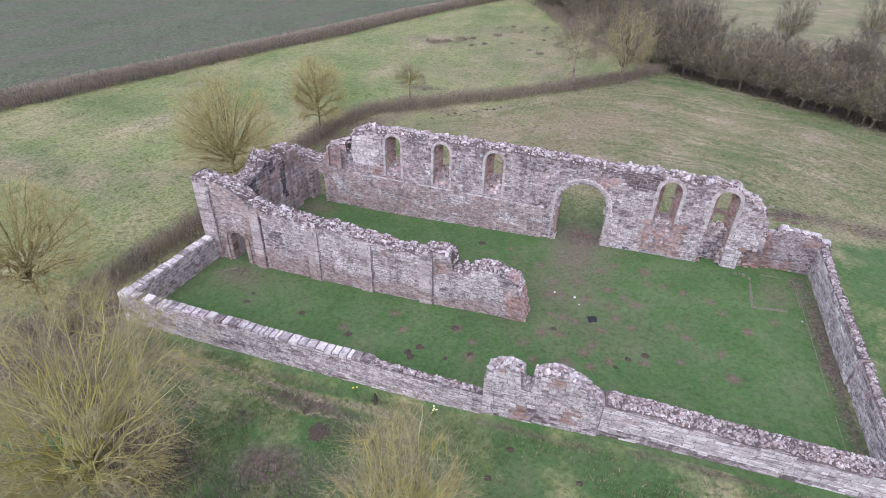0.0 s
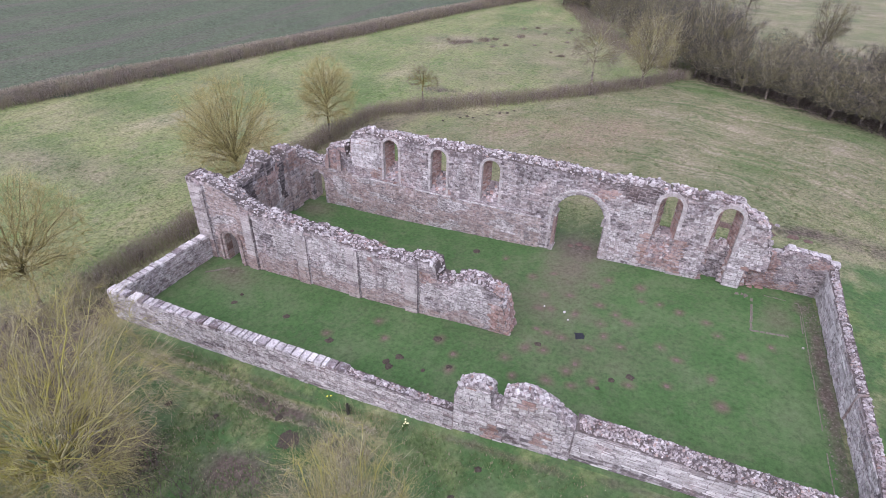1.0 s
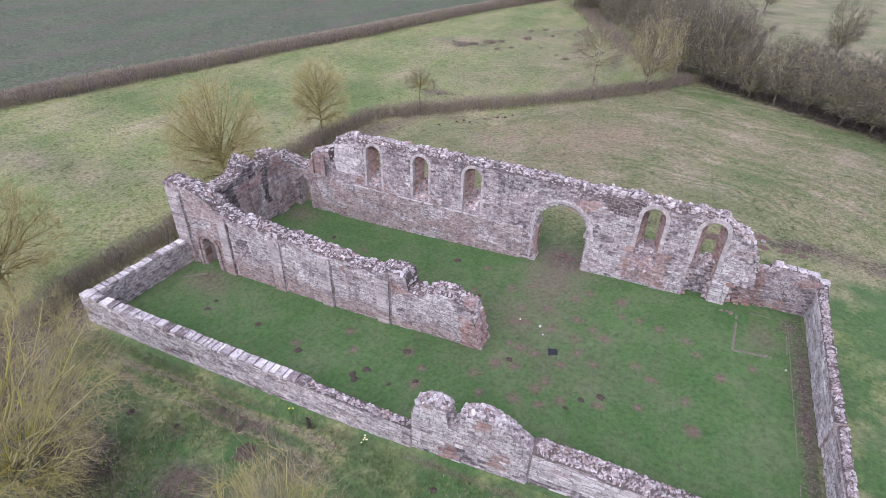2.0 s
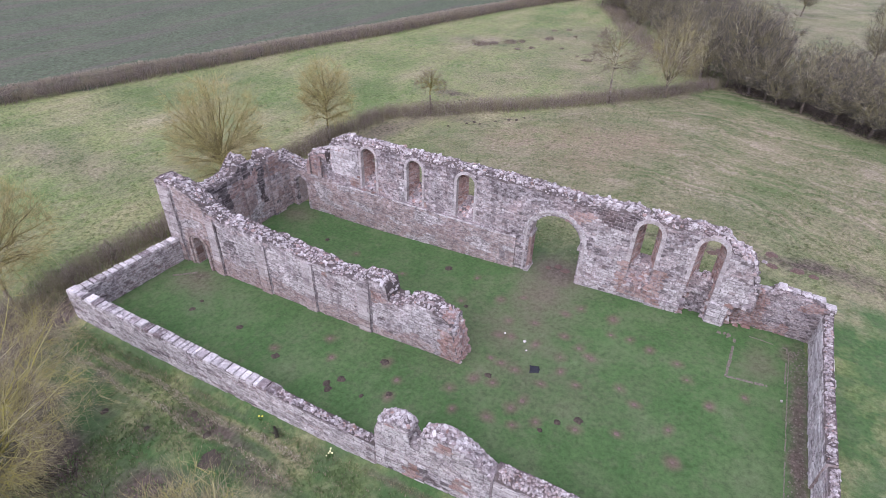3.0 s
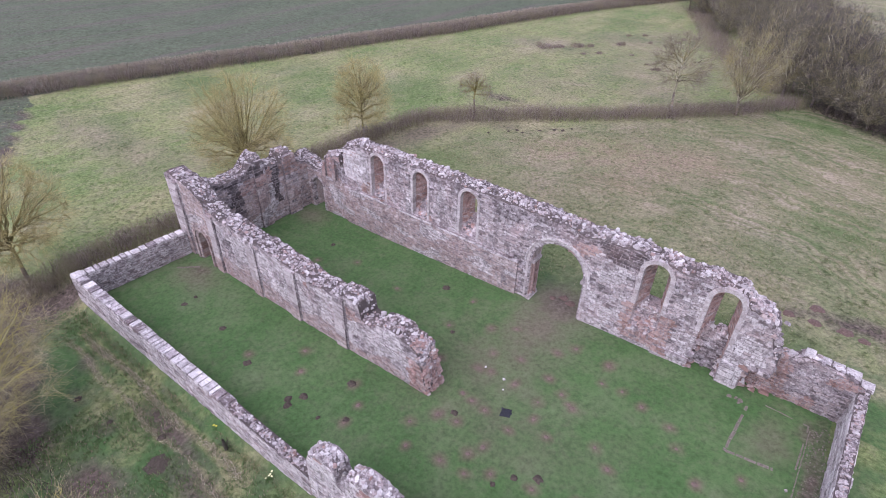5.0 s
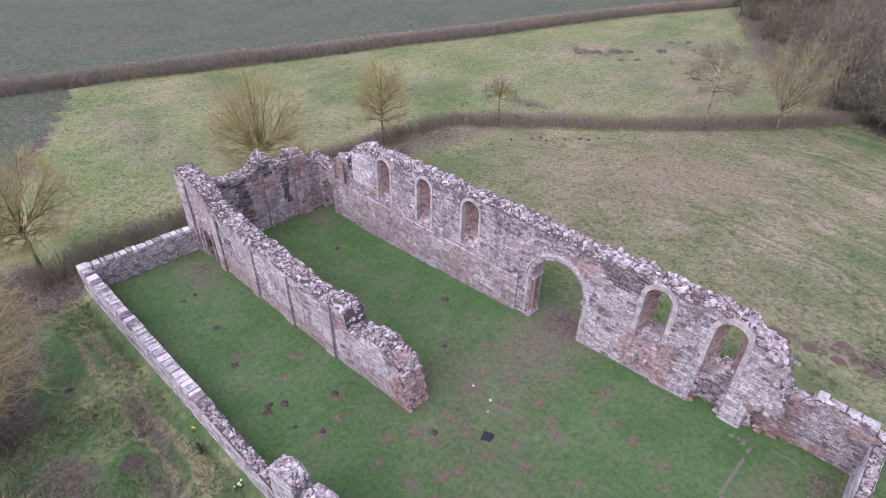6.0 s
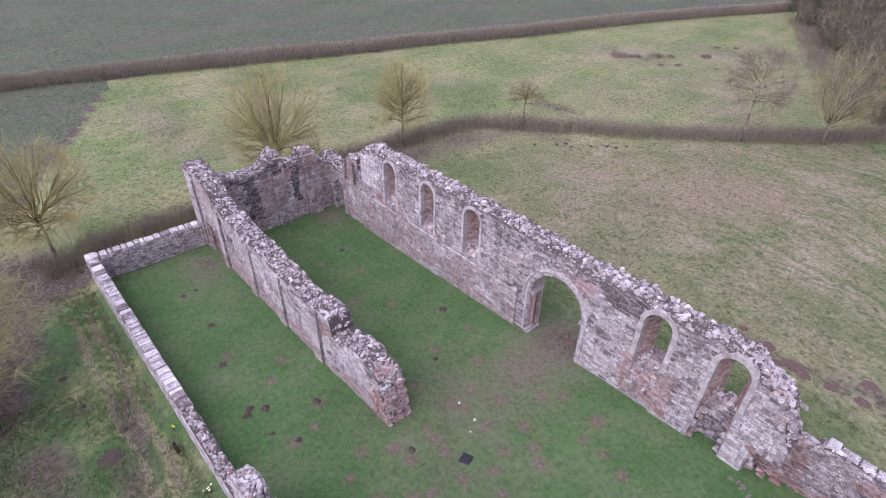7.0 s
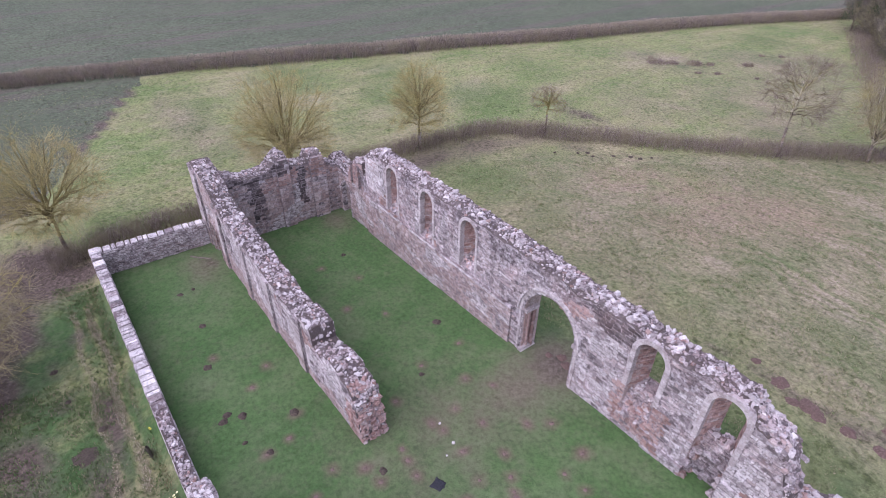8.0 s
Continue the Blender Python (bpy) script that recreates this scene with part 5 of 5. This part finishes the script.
while len(spots) < 92:
    x, y = rng.uniform(7, 44), rng.uniform(22, 60)
    if 3.2 < side(x, y, 5.5, 43.6, 40, 21.5) < 10.5 + 0.35 * max(0.0, x - 20):
        spots.append((x, y, 3 if rng.random() < (0.08 if x < 22 else 0.45) else (1, 0, 2)[len(spots) % 3]))
while len(spots) < 165:
    x, y = rng.uniform(-24, 12), rng.uniform(44, 98)
    if side(x, y, 4, 43, -21, 90) < -1 and side(x, y, 12, 44, 0, 92) > 0:
        spots.append((x, y, len(spots) % 4))
for x, y in ((22, 63), (33, 66), (14, 96)):
    spots.append((x, y, 3))
used = set()
for x, y, kind in spots:
    src = wood_trees[kind]
    g = rng.uniform(0.8, 1.12)
    m = Matrix.LocRotScale((x, y, ground_z(x, y)), Euler((0, 0, rng.uniform(0, 6.28))), None)
    if kind in used:
        c = copy_thing(src, m)
        c.scale = (g, g, g * rng.uniform(0.9, 1.1))
    else:
        src.matrix_basis = m
        used.add(kind)


def ivy(ob, seed, height, spread, count):
    """Evergreen leaves over the limbs of a tree, in loose clumps."""
    rng, V, F = random.Random(seed), [], []
    hubs = [Vector((rng.gauss(0, 0.45) * spread, rng.gauss(0, 0.45) * spread, height * rng.uniform(0.25, 0.9))) for _ in range(26)]
    for _ in range(count):
        p = hubs[rng.randrange(26)] + Vector([rng.gauss(0, 0.36) for _ in range(3)])
        u, v = (Vector([rng.uniform(-1, 1) for _ in range(3)]).normalized() * 0.09 for _ in range(2))
        n = len(V)
        V += [p - u, p + v, p + u, p - v]
        F.append((n, n + 1, n + 2, n + 3))
    part("ivy", mesh_of("ivy", V, F, [ivy_leaf]), ob, "dark green ivy leaves")


ivy_leaf = twig_material("ivy_leaf", [(0.0, (0.025, 0.045, 0.018)), (0.7, (0.06, 0.09, 0.035)), (1.0, (0.10, 0.13, 0.06))], (0.05, 0.08, 0.03), 0.5)
for k, (x, y) in enumerate(((-12.3, 82.3), (-6.4, 78.1), (-19.0, 87.0))):
    ob = copy_thing(wood_trees[3], Matrix.LocRotScale((x, y, ground_z(x, y)), Euler((0, 0, k * 2.0)), None))
    tagged(ob, "ivy-clad dark tree standing in the bare wood", "tree")
    ivy(ob, 300 + k, 8.0, 2.2, 2600)
hedge("undergrowth", [(7.4, 45.7), (25.4, 33.2), (41.6, 22.0)], 2.0, 4.2, 300, 0.014, 53, "tangled brown brambles under the trees", scrub_twigs, 0.5, 1.2, 0.3)
hedge("undergrowth", [(4, 46), (-6, 60), (-18, 88)], 1.5, 3.4, 170, 0.014, 54, "dead brown scrub along the wood", hedge_twigs, 0.4, 0.9, 0.4)


# ---- grass tufts ----


def tufts(name, count, inside, area, high, seed, stops, label):
    """Many small tussocks of a few blades each."""
    rng = np.random.default_rng(seed)
    xy = np.stack([rng.uniform(area[0], area[1], count * 3), rng.uniform(area[2], area[3], count * 3)], 1)
    xy = [p for p in xy if inside(p[0], p[1]) and noise.noise((p[0] * 0.5, p[1] * 0.5, 7.7)) > rng.uniform(-0.5, 0.35)][:count]
    V, F = [], []
    for x, y in xy:
        z = ground_z(x, y) - 0.01
        for _ in range(4):
            a, h, w, lean = rng.uniform(0, 6.28), high * rng.uniform(0.5, 1.2), high * 0.22, rng.uniform(0.2, 0.9)
            bx, by = x + rng.uniform(-0.1, 0.1), y + rng.uniform(-0.1, 0.1)
            n = len(V)
            ca, sa = math.cos(a), math.sin(a)
            V += [(bx - sa * w, by + ca * w, z), (bx + sa * w, by - ca * w, z), (bx + ca * h * lean, by + sa * h * lean, z + h)]
            F.append((n, n + 1, n + 2))
    m, nt, b = mat(name + "_blades")
    nt.links.new(ramp(nt, own_random(nt), stops), b.inputs["Base Color"])
    return tagged(new(name, mesh_of(name, V, F, [m])), label, "grass", "", "stuff")


STRAW_STOPS = [(0.0, (0.13, 0.175, 0.07)), (0.4, (0.19, 0.22, 0.10)), (0.7, (0.265, 0.255, 0.15)), (1.0, (0.33, 0.30, 0.20))]
GREEN_STOPS = [(0.0, (0.085, 0.13, 0.05)), (0.4, (0.105, 0.165, 0.062)), (0.75, (0.14, 0.19, 0.08)), (0.88, (0.23, 0.20, 0.13)), (1.0, (0.30, 0.26, 0.18))]
tufts("meadow_tussocks", 17000, lambda x, y: side(x, y, -22, 12, 5.5, 43) < -2 and x > -20 and side(x, y, 5.5, 42, 26, 29) < -2 and not (x > 12 and y < 9), (-21, 30, 2.5, 42), 0.10, 71, STRAW_STOPS, "pale tussocky winter grass of the field")
tufts("pasture_tussocks", 9000, lambda x, y: (x < -24 or side(x, y, -22, 20, 5.5, 46) > 1) and side(x, y, -59.5, -17, -27.4, 86) < -3, (-58, 0, -22, 75), 0.11, 72, STRAW_STOPS, "rough pasture tufts beyond the hedge")
tufts("bank_tussocks", 10000, lambda x, y: not (x < -12 and y < -17.2), (-20, 22, -21, -15.0), 0.11, 73, GREEN_STOPS, "rough grass and weeds outside the wall")

PALE_STOPS = [(0.0, (0.25, 0.21, 0.14)), (0.5, (0.42, 0.37, 0.27)), (1.0, (0.58, 0.53, 0.42))]


def on_swath(x, y):
    return min(abs(y + 15.72 - 0.12 * math.sin(x * 0.9)), abs(y + 16.6 + 0.12 * math.sin(x * 1.3)) + 0.06) < 0.13 + 0.1 * noise.noise((x * 0.7, y, 1.0))


tufts("dead_grass_swath", 5200, on_swath, (-17, -3.5, -17.3, -15.3), 0.075, 74, PALE_STOPS, "pale lines of dead mown grass outside the wall")

FRINGE_STOPS = [(0.0, (0.12, 0.12, 0.06)), (0.5, (0.21, 0.185, 0.10)), (1.0, (0.30, 0.26, 0.155))]
tufts("dead_grass_fringe", 2600, lambda x, y: abs(y + 14.95 - 0.022 * (x + 2)) < 0.14, (-19, 14, -15.6, -14.4), 0.06, 75, FRINGE_STOPS, "ochre dead grass along the foot of the boundary wall")

hedge("undergrowth", [(-24.5, -17.6), (-20.0, -18.8), (-15.0, -20.2)], 0.55, 2.2, 120, 0.008, 56, "low brown brambles and litter beside the boundary hedge", scrub_twigs, 0.4, 1.2, 0.4)

# ---- small things on the ground ----


def soil_material(name, stops):
    m, nt, b = mat(name)
    col = ramp(nt, noise_at(nt, 14, 5, None, 0.75), stops)
    nt.links.new(col, b.inputs["Base Color"])
    bump(nt, b, noise_at(nt, 30, 4), 0.8, 0.03)
    return m


soil_dark = soil_material("fresh_dark_soil", [(0.35, (0.042, 0.035, 0.028)), (0.65, (0.11, 0.088, 0.07))])
soil_red = soil_material("red_brown_soil", [(0.35, (0.085, 0.06, 0.048)), (0.55, (0.15, 0.102, 0.085)), (0.75, (0.22, 0.165, 0.13))])
soil_pink = soil_material("washed_pink_soil", [(0.35, (0.125, 0.105, 0.08)), (0.6, (0.185, 0.128, 0.11)), (0.75, (0.23, 0.165, 0.15))])
kerb_stone = soil_material("earthy_worn_stone", [(0.35, (0.115, 0.10, 0.078)), (0.55, (0.19, 0.165, 0.135)), (0.72, (0.30, 0.27, 0.235))])


def molehill(x, y, r, high, material, label, seed):
    rng = random.Random(seed)
    V, F, rings, k = [(0, 0, high)], [], 4, 14
    lobes = [1 + 0.35 * noise.noise((math.cos(2 * math.pi * i / k) * 1.6 + seed, math.sin(2 * math.pi * i / k) * 1.6, 0)) + rng.uniform(-0.12, 0.12) for i in range(k)]
    for j in range(1, rings + 1):
        t = j / rings
        for i in range(k):
            a = 2 * math.pi * i / k
            V.append((math.cos(a) * r * t * lobes[i], math.sin(a) * r * t * lobes[i], high * (1 - t * t) * rng.uniform(0.75, 1.1) - 0.03 * t))
    F += [(0, 1 + i, 1 + (i + 1) % k) for i in range(k)]
    for j in range(rings - 1):
        a, b = 1 + j * k, 1 + (j + 1) * k
        F += [(a + i, b + i, b + (i + 1) % k, a + (i + 1) % k) for i in range(k)]
    ob = tagged(new("molehill", mesh_of("molehill", V, F, [material], None, True)), label, "molehill", "molehills on the grass")
    ob.location = (x, y, ground_z(x, y) + 0.012)
    return ob


FRESH = [(-4.85, -12.2), (-4.6, -12.45), (-4.4, -11.7), (-3.0, -12.1), (-3.2, -9.9), (-8.15, -12.0), (-1.95, -11.45), (1.45, -8.4), (4.6, -10.2), (5.1, -9.5), (5.85, -9.0), (-11.3, -11.3), (-14.6, -11.5), (-14.7, -10.8),
         (-1.7, -4.4), (-4.2, -1.7), (-12.7, -2.5), (-12.9, -17.9), (-10.4, -17.6), (-7.8, -16.6), (-9.2, -16.1), (0.6, -17.3), (3.9, -16.5), (1.1, -15.8)]
FRESH += [(-15.4, 18.9), (-14.2, 20.4), (-13.7, 21.1), (-13.0, 20.9), (-12.0, 22.3), (-11.0, 23.3), (-10.3, 23.6), (-9.8, 24.4)]
HEAPS = [(8.4, 7.75, 0.42), (9.75, 7.35, 0.46), (10.2, 7.15, 0.36), (11.3, 7.3, 0.34), (9.2, 7.1, 0.3), (7.1, 8.2, 0.24), (12.4, 8.6, 0.4), (12.5, 7.3, 0.36), (13.8, 7.4, 0.4), (14.6, 7.2, 0.3), (2.0, 1.1, 0.3), (1.5, 1.35, 0.26), (1.0, 1.0, 0.2)]
rng = random.Random(5)
for k, (x, y) in enumerate(FRESH):
    molehill(x, y, rng.uniform(0.13, 0.24), rng.uniform(0.06, 0.11), soil_dark, "fresh dark earth molehill on the grass", k)
molehill(-6.6, -17.4, 0.55, 0.06, soil_dark, "wide patch of burnt dark earth in rough grass", 77)
for k, (x, y, r) in enumerate(HEAPS):
    molehill(x, y, r, 0.09, soil_red, "low heap of red-brown soil beside the church wall", 150 + k)
for k, (x, y) in enumerate(OLD_HILLS):
    molehill(x, y, rng.uniform(0.08, 0.15), 0.022, soil_pink, "old flattened molehill of reddish washed soil", 100 + k)


def slab(name, x, y, sx, sy, sz, turn, material, parent=None, sink=0.03, z=None):
    """A worn block with bevelled upper edges."""
    q = min(0.03, sx * 0.15, sy * 0.15)
    lo = [(-sx / 2, -sy / 2), (sx / 2, -sy / 2), (sx / 2, sy / 2), (-sx / 2, sy / 2)]
    vv = [(a, b, -sink) for a, b in lo] + [(a * (1 - 2 * q / sx), b * (1 - 2 * q / sy), sz) for a, b in lo]
    ob = new(name, mesh_of(name, vv, BLOCK, [material]))
    ob.parent = parent
    ob.matrix_basis = pose(x, y, ground_z(x, y) if z is None else z, 0, 0, turn)
    return ob


dark_plastic, nt, b = mat("dark_sheeting", 0.6)
nt.links.new(ramp(nt, noise_at(nt, 20, 4), [(0.3, (0.012, 0.013, 0.016)), (0.7, (0.04, 0.042, 0.05))]), b.inputs["Base Color"])


def dark_sheet(x, y, size, seed):
    """A crumpled scrap of sheeting with ragged edges, as a thin solid."""
    rng, k = random.Random(seed), 7
    V, F = [], []
    for layer in (0.0, -0.02):
        for j in range(k):
            for i in range(k):
                u, v = i / (k - 1) - 0.5, j / (k - 1) - 0.5
                rim = max(abs(u), abs(v)) > 0.45
                w = 1.0 + (0.28 * noise.noise((u * 5 + seed, v * 5, 1.0)) if rim else 0.0)
                V.append((u * size * w, v * size * w, layer + (0.012 if rim else 0.035 + 0.05 * noise.noise((u * 6, v * 6, seed)))))
    n = k * k
    for j in range(k - 1):
        for i in range(k - 1):
            a = j * k + i
            F += [(a, a + 1, a + k + 1, a + k), (n + a + k, n + a + k + 1, n + a + 1, n + a)]
    ring = [*range(k), *[j * k + k - 1 for j in range(1, k)], *[n - 1 - i for i in range(1, k)], *[(k - 1 - j) * k for j in range(1, k - 1)]]
    F += [(a, a + n, b + n, b) for a, b in zip(ring, ring[1:] + ring[:1])]
    ob = tagged(new("plastic_sheet", mesh_of("plastic_sheet", V, F, [dark_plastic])), "crumpled scrap of dark sheeting lying on the lawn", "plastic sheet")
    ob.matrix_basis = pose(x, y, ground_z(x, y) + 0.01, 0, 0, 20)


dark_sheet(3.2, -7.1, 0.46, 3)

for k, (x, y, g) in enumerate(((1.0, -5.4, 0.09), (2.1, -5.55, 0.12), (13.2, -3.8, 0.1), (2.4, -6.1, 0.07))):
    ob = tagged(new("loose_stone", rock_mesh(ROCKS[k], stone_pale)), "small white stone lying on the lawn", "stone", "loose stones")
    ob.matrix_basis = Matrix.LocRotScale((x, y, ground_z(x, y) + g * 0.2), Euler((0, 0, k)), (g, g, g * 0.7))
for k, (x, y, g) in enumerate(((10.35, -0.42, 0.2), (10.6, -0.35, 0.16), (10.8, -0.4, 0.22), (10.75, -0.55, 0.14))):
    ob = tagged(new("loose_stone", rock_mesh(ROCKS[k], kerb_stone)), "fallen block at the foot of the pier", "stone", "loose stones")
    ob.matrix_basis = Matrix.LocRotScale((x, y, ground_z(x, y) + g * 0.1), Euler((0, 0, k * 1.3)), (g, g * 0.7, g * 0.5))


def kerb(points, wide, high, length, label, seed):
    rng = random.Random(seed)
    root = tagged(new("stone_edging"), label, "stone edging")
    for (x0, y0), (x1, y1) in zip(points, points[1:]):
        total, t = math.hypot(x1 - x0, y1 - y0), 0.0
        turn = math.degrees(math.atan2(y1 - y0, x1 - x0))
        while t < total:
            w = min(rng.uniform(*length), total - t + 0.05)
            k = (t + w / 2) / total
            if rng.random() > 0.12:
                slab("edging_stone", x0 + (x1 - x0) * k, y0 + (y1 - y0) * k, w - 0.02, wide * rng.uniform(0.8, 1.2), high * rng.uniform(0.6, 1.3), turn + rng.uniform(-4, 4), kerb_stone, root)
            t += w
    return root


kerb([(11.1, -0.5), (10.95, -3.4), (12.6, -3.15)], 0.15, 0.02, (0.25, 0.6), "sunken stone edging of a small plot in the grass", 3)
kerb([(11.3, 0.05), (13.35, -0.1), (13.3, -2.6)], 0.07, 0.015, (0.3, 0.7), "low stone edging at the corner of the enclosure", 4)
kerb([(13.42, -0.3), (13.37, -13.2)], 0.06, 0.01, (0.2, 0.7), "flush stone edging of the gutter along the wall", 9)
kerb([(-18.1, -10.0), (-17.1, -9.1)], 0.12, 0.06, (0.35, 0.6), "mossy stone step edge by the doorway", 6)


def bramble(x, y, r, h, seed):
    rng, segs = random.Random(seed), []
    for _ in range(int(260 * r)):
        a, d = rng.uniform(0, 6.28), r * math.sqrt(rng.random())
        px, py = x + math.cos(a) * d, y + math.sin(a) * d
        segs += bent(rng, (px, py, ground_z(px, py) - 0.03), (rng.uniform(-0.8, 0.8), rng.uniform(-0.8, 0.8), 1), h * rng.uniform(0.5, 1.1) * (1.1 - d / r * 0.5), 0.02, 0.008, 2, 0.4, -0.1)
    return tagged(new("bramble_clump", tubes(segs, 3, hedge_twigs, "bramble_clump")), "dark bramble clump in the far pasture", "shrub", "bramble clumps", "stuff")


for k, (x, y, r) in enumerate(((-26.0, 48.2, 1.3), (-24.6, 49.5, 0.7), (-22.8, 51.5, 1.0), (-21.5, 52.6, 0.5), (-18.5, 56.0, 0.7))):
    bramble(x, y, r, 0.6, 200 + k)
rng = random.Random(15)
for k in range(14):
    bramble(rng.uniform(-28, -10), rng.uniform(47, 64), rng.uniform(0.25, 0.5), rng.uniform(0.3, 0.5), 220 + k)

hedge("undergrowth", [(-14, -21.8), (-8, -21.8), (-3, -21.4)], 1.0, 2.2, 110, 0.012, 55, "brown brambles and dead stems below the willows", scrub_twigs, lean=0.9)


def pebbles(count, area, seed, label):
    rng, V, F = random.Random(seed), [], []
    for _ in range(count):
        x, y, g = rng.uniform(area[0], area[1]), rng.uniform(area[2], area[3]), rng.uniform(0.03, 0.075)
        shape, n = ROCKS[rng.randrange(len(ROCKS))], len(V)
        m = Matrix.LocRotScale((x, y, ground_z(x, y) + g * 0.2), Euler((0, 0, rng.uniform(0, 6.28))), (g, g * 0.8, g * 0.6))
        V += [m @ Vector(v) for v in shape[0]]
        F += [tuple(k + n for k in f) for f in shape[1]]
    return tagged(new("gravel", mesh_of("gravel", V, F, [kerb_stone])), label, "gravel", "", "stuff")


pebbles(320, (13.5, 14.2, -13.0, 0.2), 91, "loose gravel and stones in the gutter under the wall")


def flower_clump(x, y, count, r, petal, label, seed):
    """A clump of narrow leaves with small cupped flowers on stalks."""
    rng, root = random.Random(seed), tagged(new("flower_clump"), label, "flowers")
    green, nt, b = mat("flower_leaves")
    nt.links.new(ramp(nt, own_random(nt), [(0.0, (0.06, 0.13, 0.04)), (1.0, (0.14, 0.24, 0.08))]), b.inputs["Base Color"])
    yellow, nt, b = mat("petals", 0.7)
    nt.links.new(ramp(nt, own_random(nt), [(0.0, petal), (1.0, tuple(min(1.0, v * 1.2) for v in petal))]), b.inputs["Base Color"])
    leaf = []
    for _ in range(count):
        px, py = rng.gauss(0, r * 0.5), rng.gauss(0, r * 0.5)
        for _ in range(4):
            leaf += bent(rng, (px, py, -0.02), (rng.uniform(-0.6, 0.6), rng.uniform(-0.6, 0.6), 1), rng.uniform(0.18, 0.3), 0.01, 0.003, 2, 0.2, -0.15)
        stem = bent(rng, (px, py, -0.02), (rng.uniform(-0.2, 0.2), rng.uniform(-0.2, 0.2), 1), rng.uniform(0.24, 0.34), 0.005, 0.004, 2, 0.1, 0)
        leaf += stem
        hx, hy, hz = stem[-1][1]
        g, ring = rng.uniform(0.035, 0.05), [(hx, hy, hz - 0.01)]
        for k in range(6):
            a = k * math.pi / 3 + rng.uniform(-0.2, 0.2)
            ring.append((hx + math.cos(a) * g, hy + math.sin(a) * g, hz + rng.uniform(0.0, 0.03)))
        part("flower", mesh_of("flower", ring, [(0, 1 + k, 1 + (k + 1) % 6) for k in range(6)], [yellow]), root, "small open flower")
    part("foliage", tubes(leaf, 3, green, "foliage"), root, "narrow green leaves", "stuff")
    root.location = (x, y, ground_z(x, y))


flower_clump(-2.47, -15.05, 6, 0.16, (0.75, 0.74, 0.45), "pale yellow daffodils in rough grass outside the wall", 1)
flower_clump(-6.3, -14.96, 2, 0.08, (0.65, 0.58, 0.08), "few yellow flowers at the foot of the wall", 2)
post = tagged(new("wooden_post"), "short dark weathered post at the foot of the wall", "post")
post_wood = twig_material("dark_weathered_wood", [(0.0, (0.05, 0.04, 0.035)), (1.0, (0.09, 0.075, 0.065))], (0.07, 0.075, 0.05), 0.5)
part("post_shaft", tubes(bent(random.Random(4), (0, 0, -0.1), (0.05, 0.03, 1), 0.75, 0.075, 0.06, 3, 0.05, 0), 7, post_wood, "post_shaft"), post)
part("creeper", tubes([q for k in range(22) for q in bent(random.Random(k), (0.05 * math.cos(k), 0.05 * math.sin(k), 0.05 * (k % 9)), (math.cos(k * 2.4), math.sin(k * 2.4), 0.8), 0.3, 0.016, 0.006, 3, 0.4, 0)], 3, post_wood, "creeper"), post, "dark dry stems clinging to the post")
post.location = (-5.11, -15.25, ground_z(-5.11, -15.25))
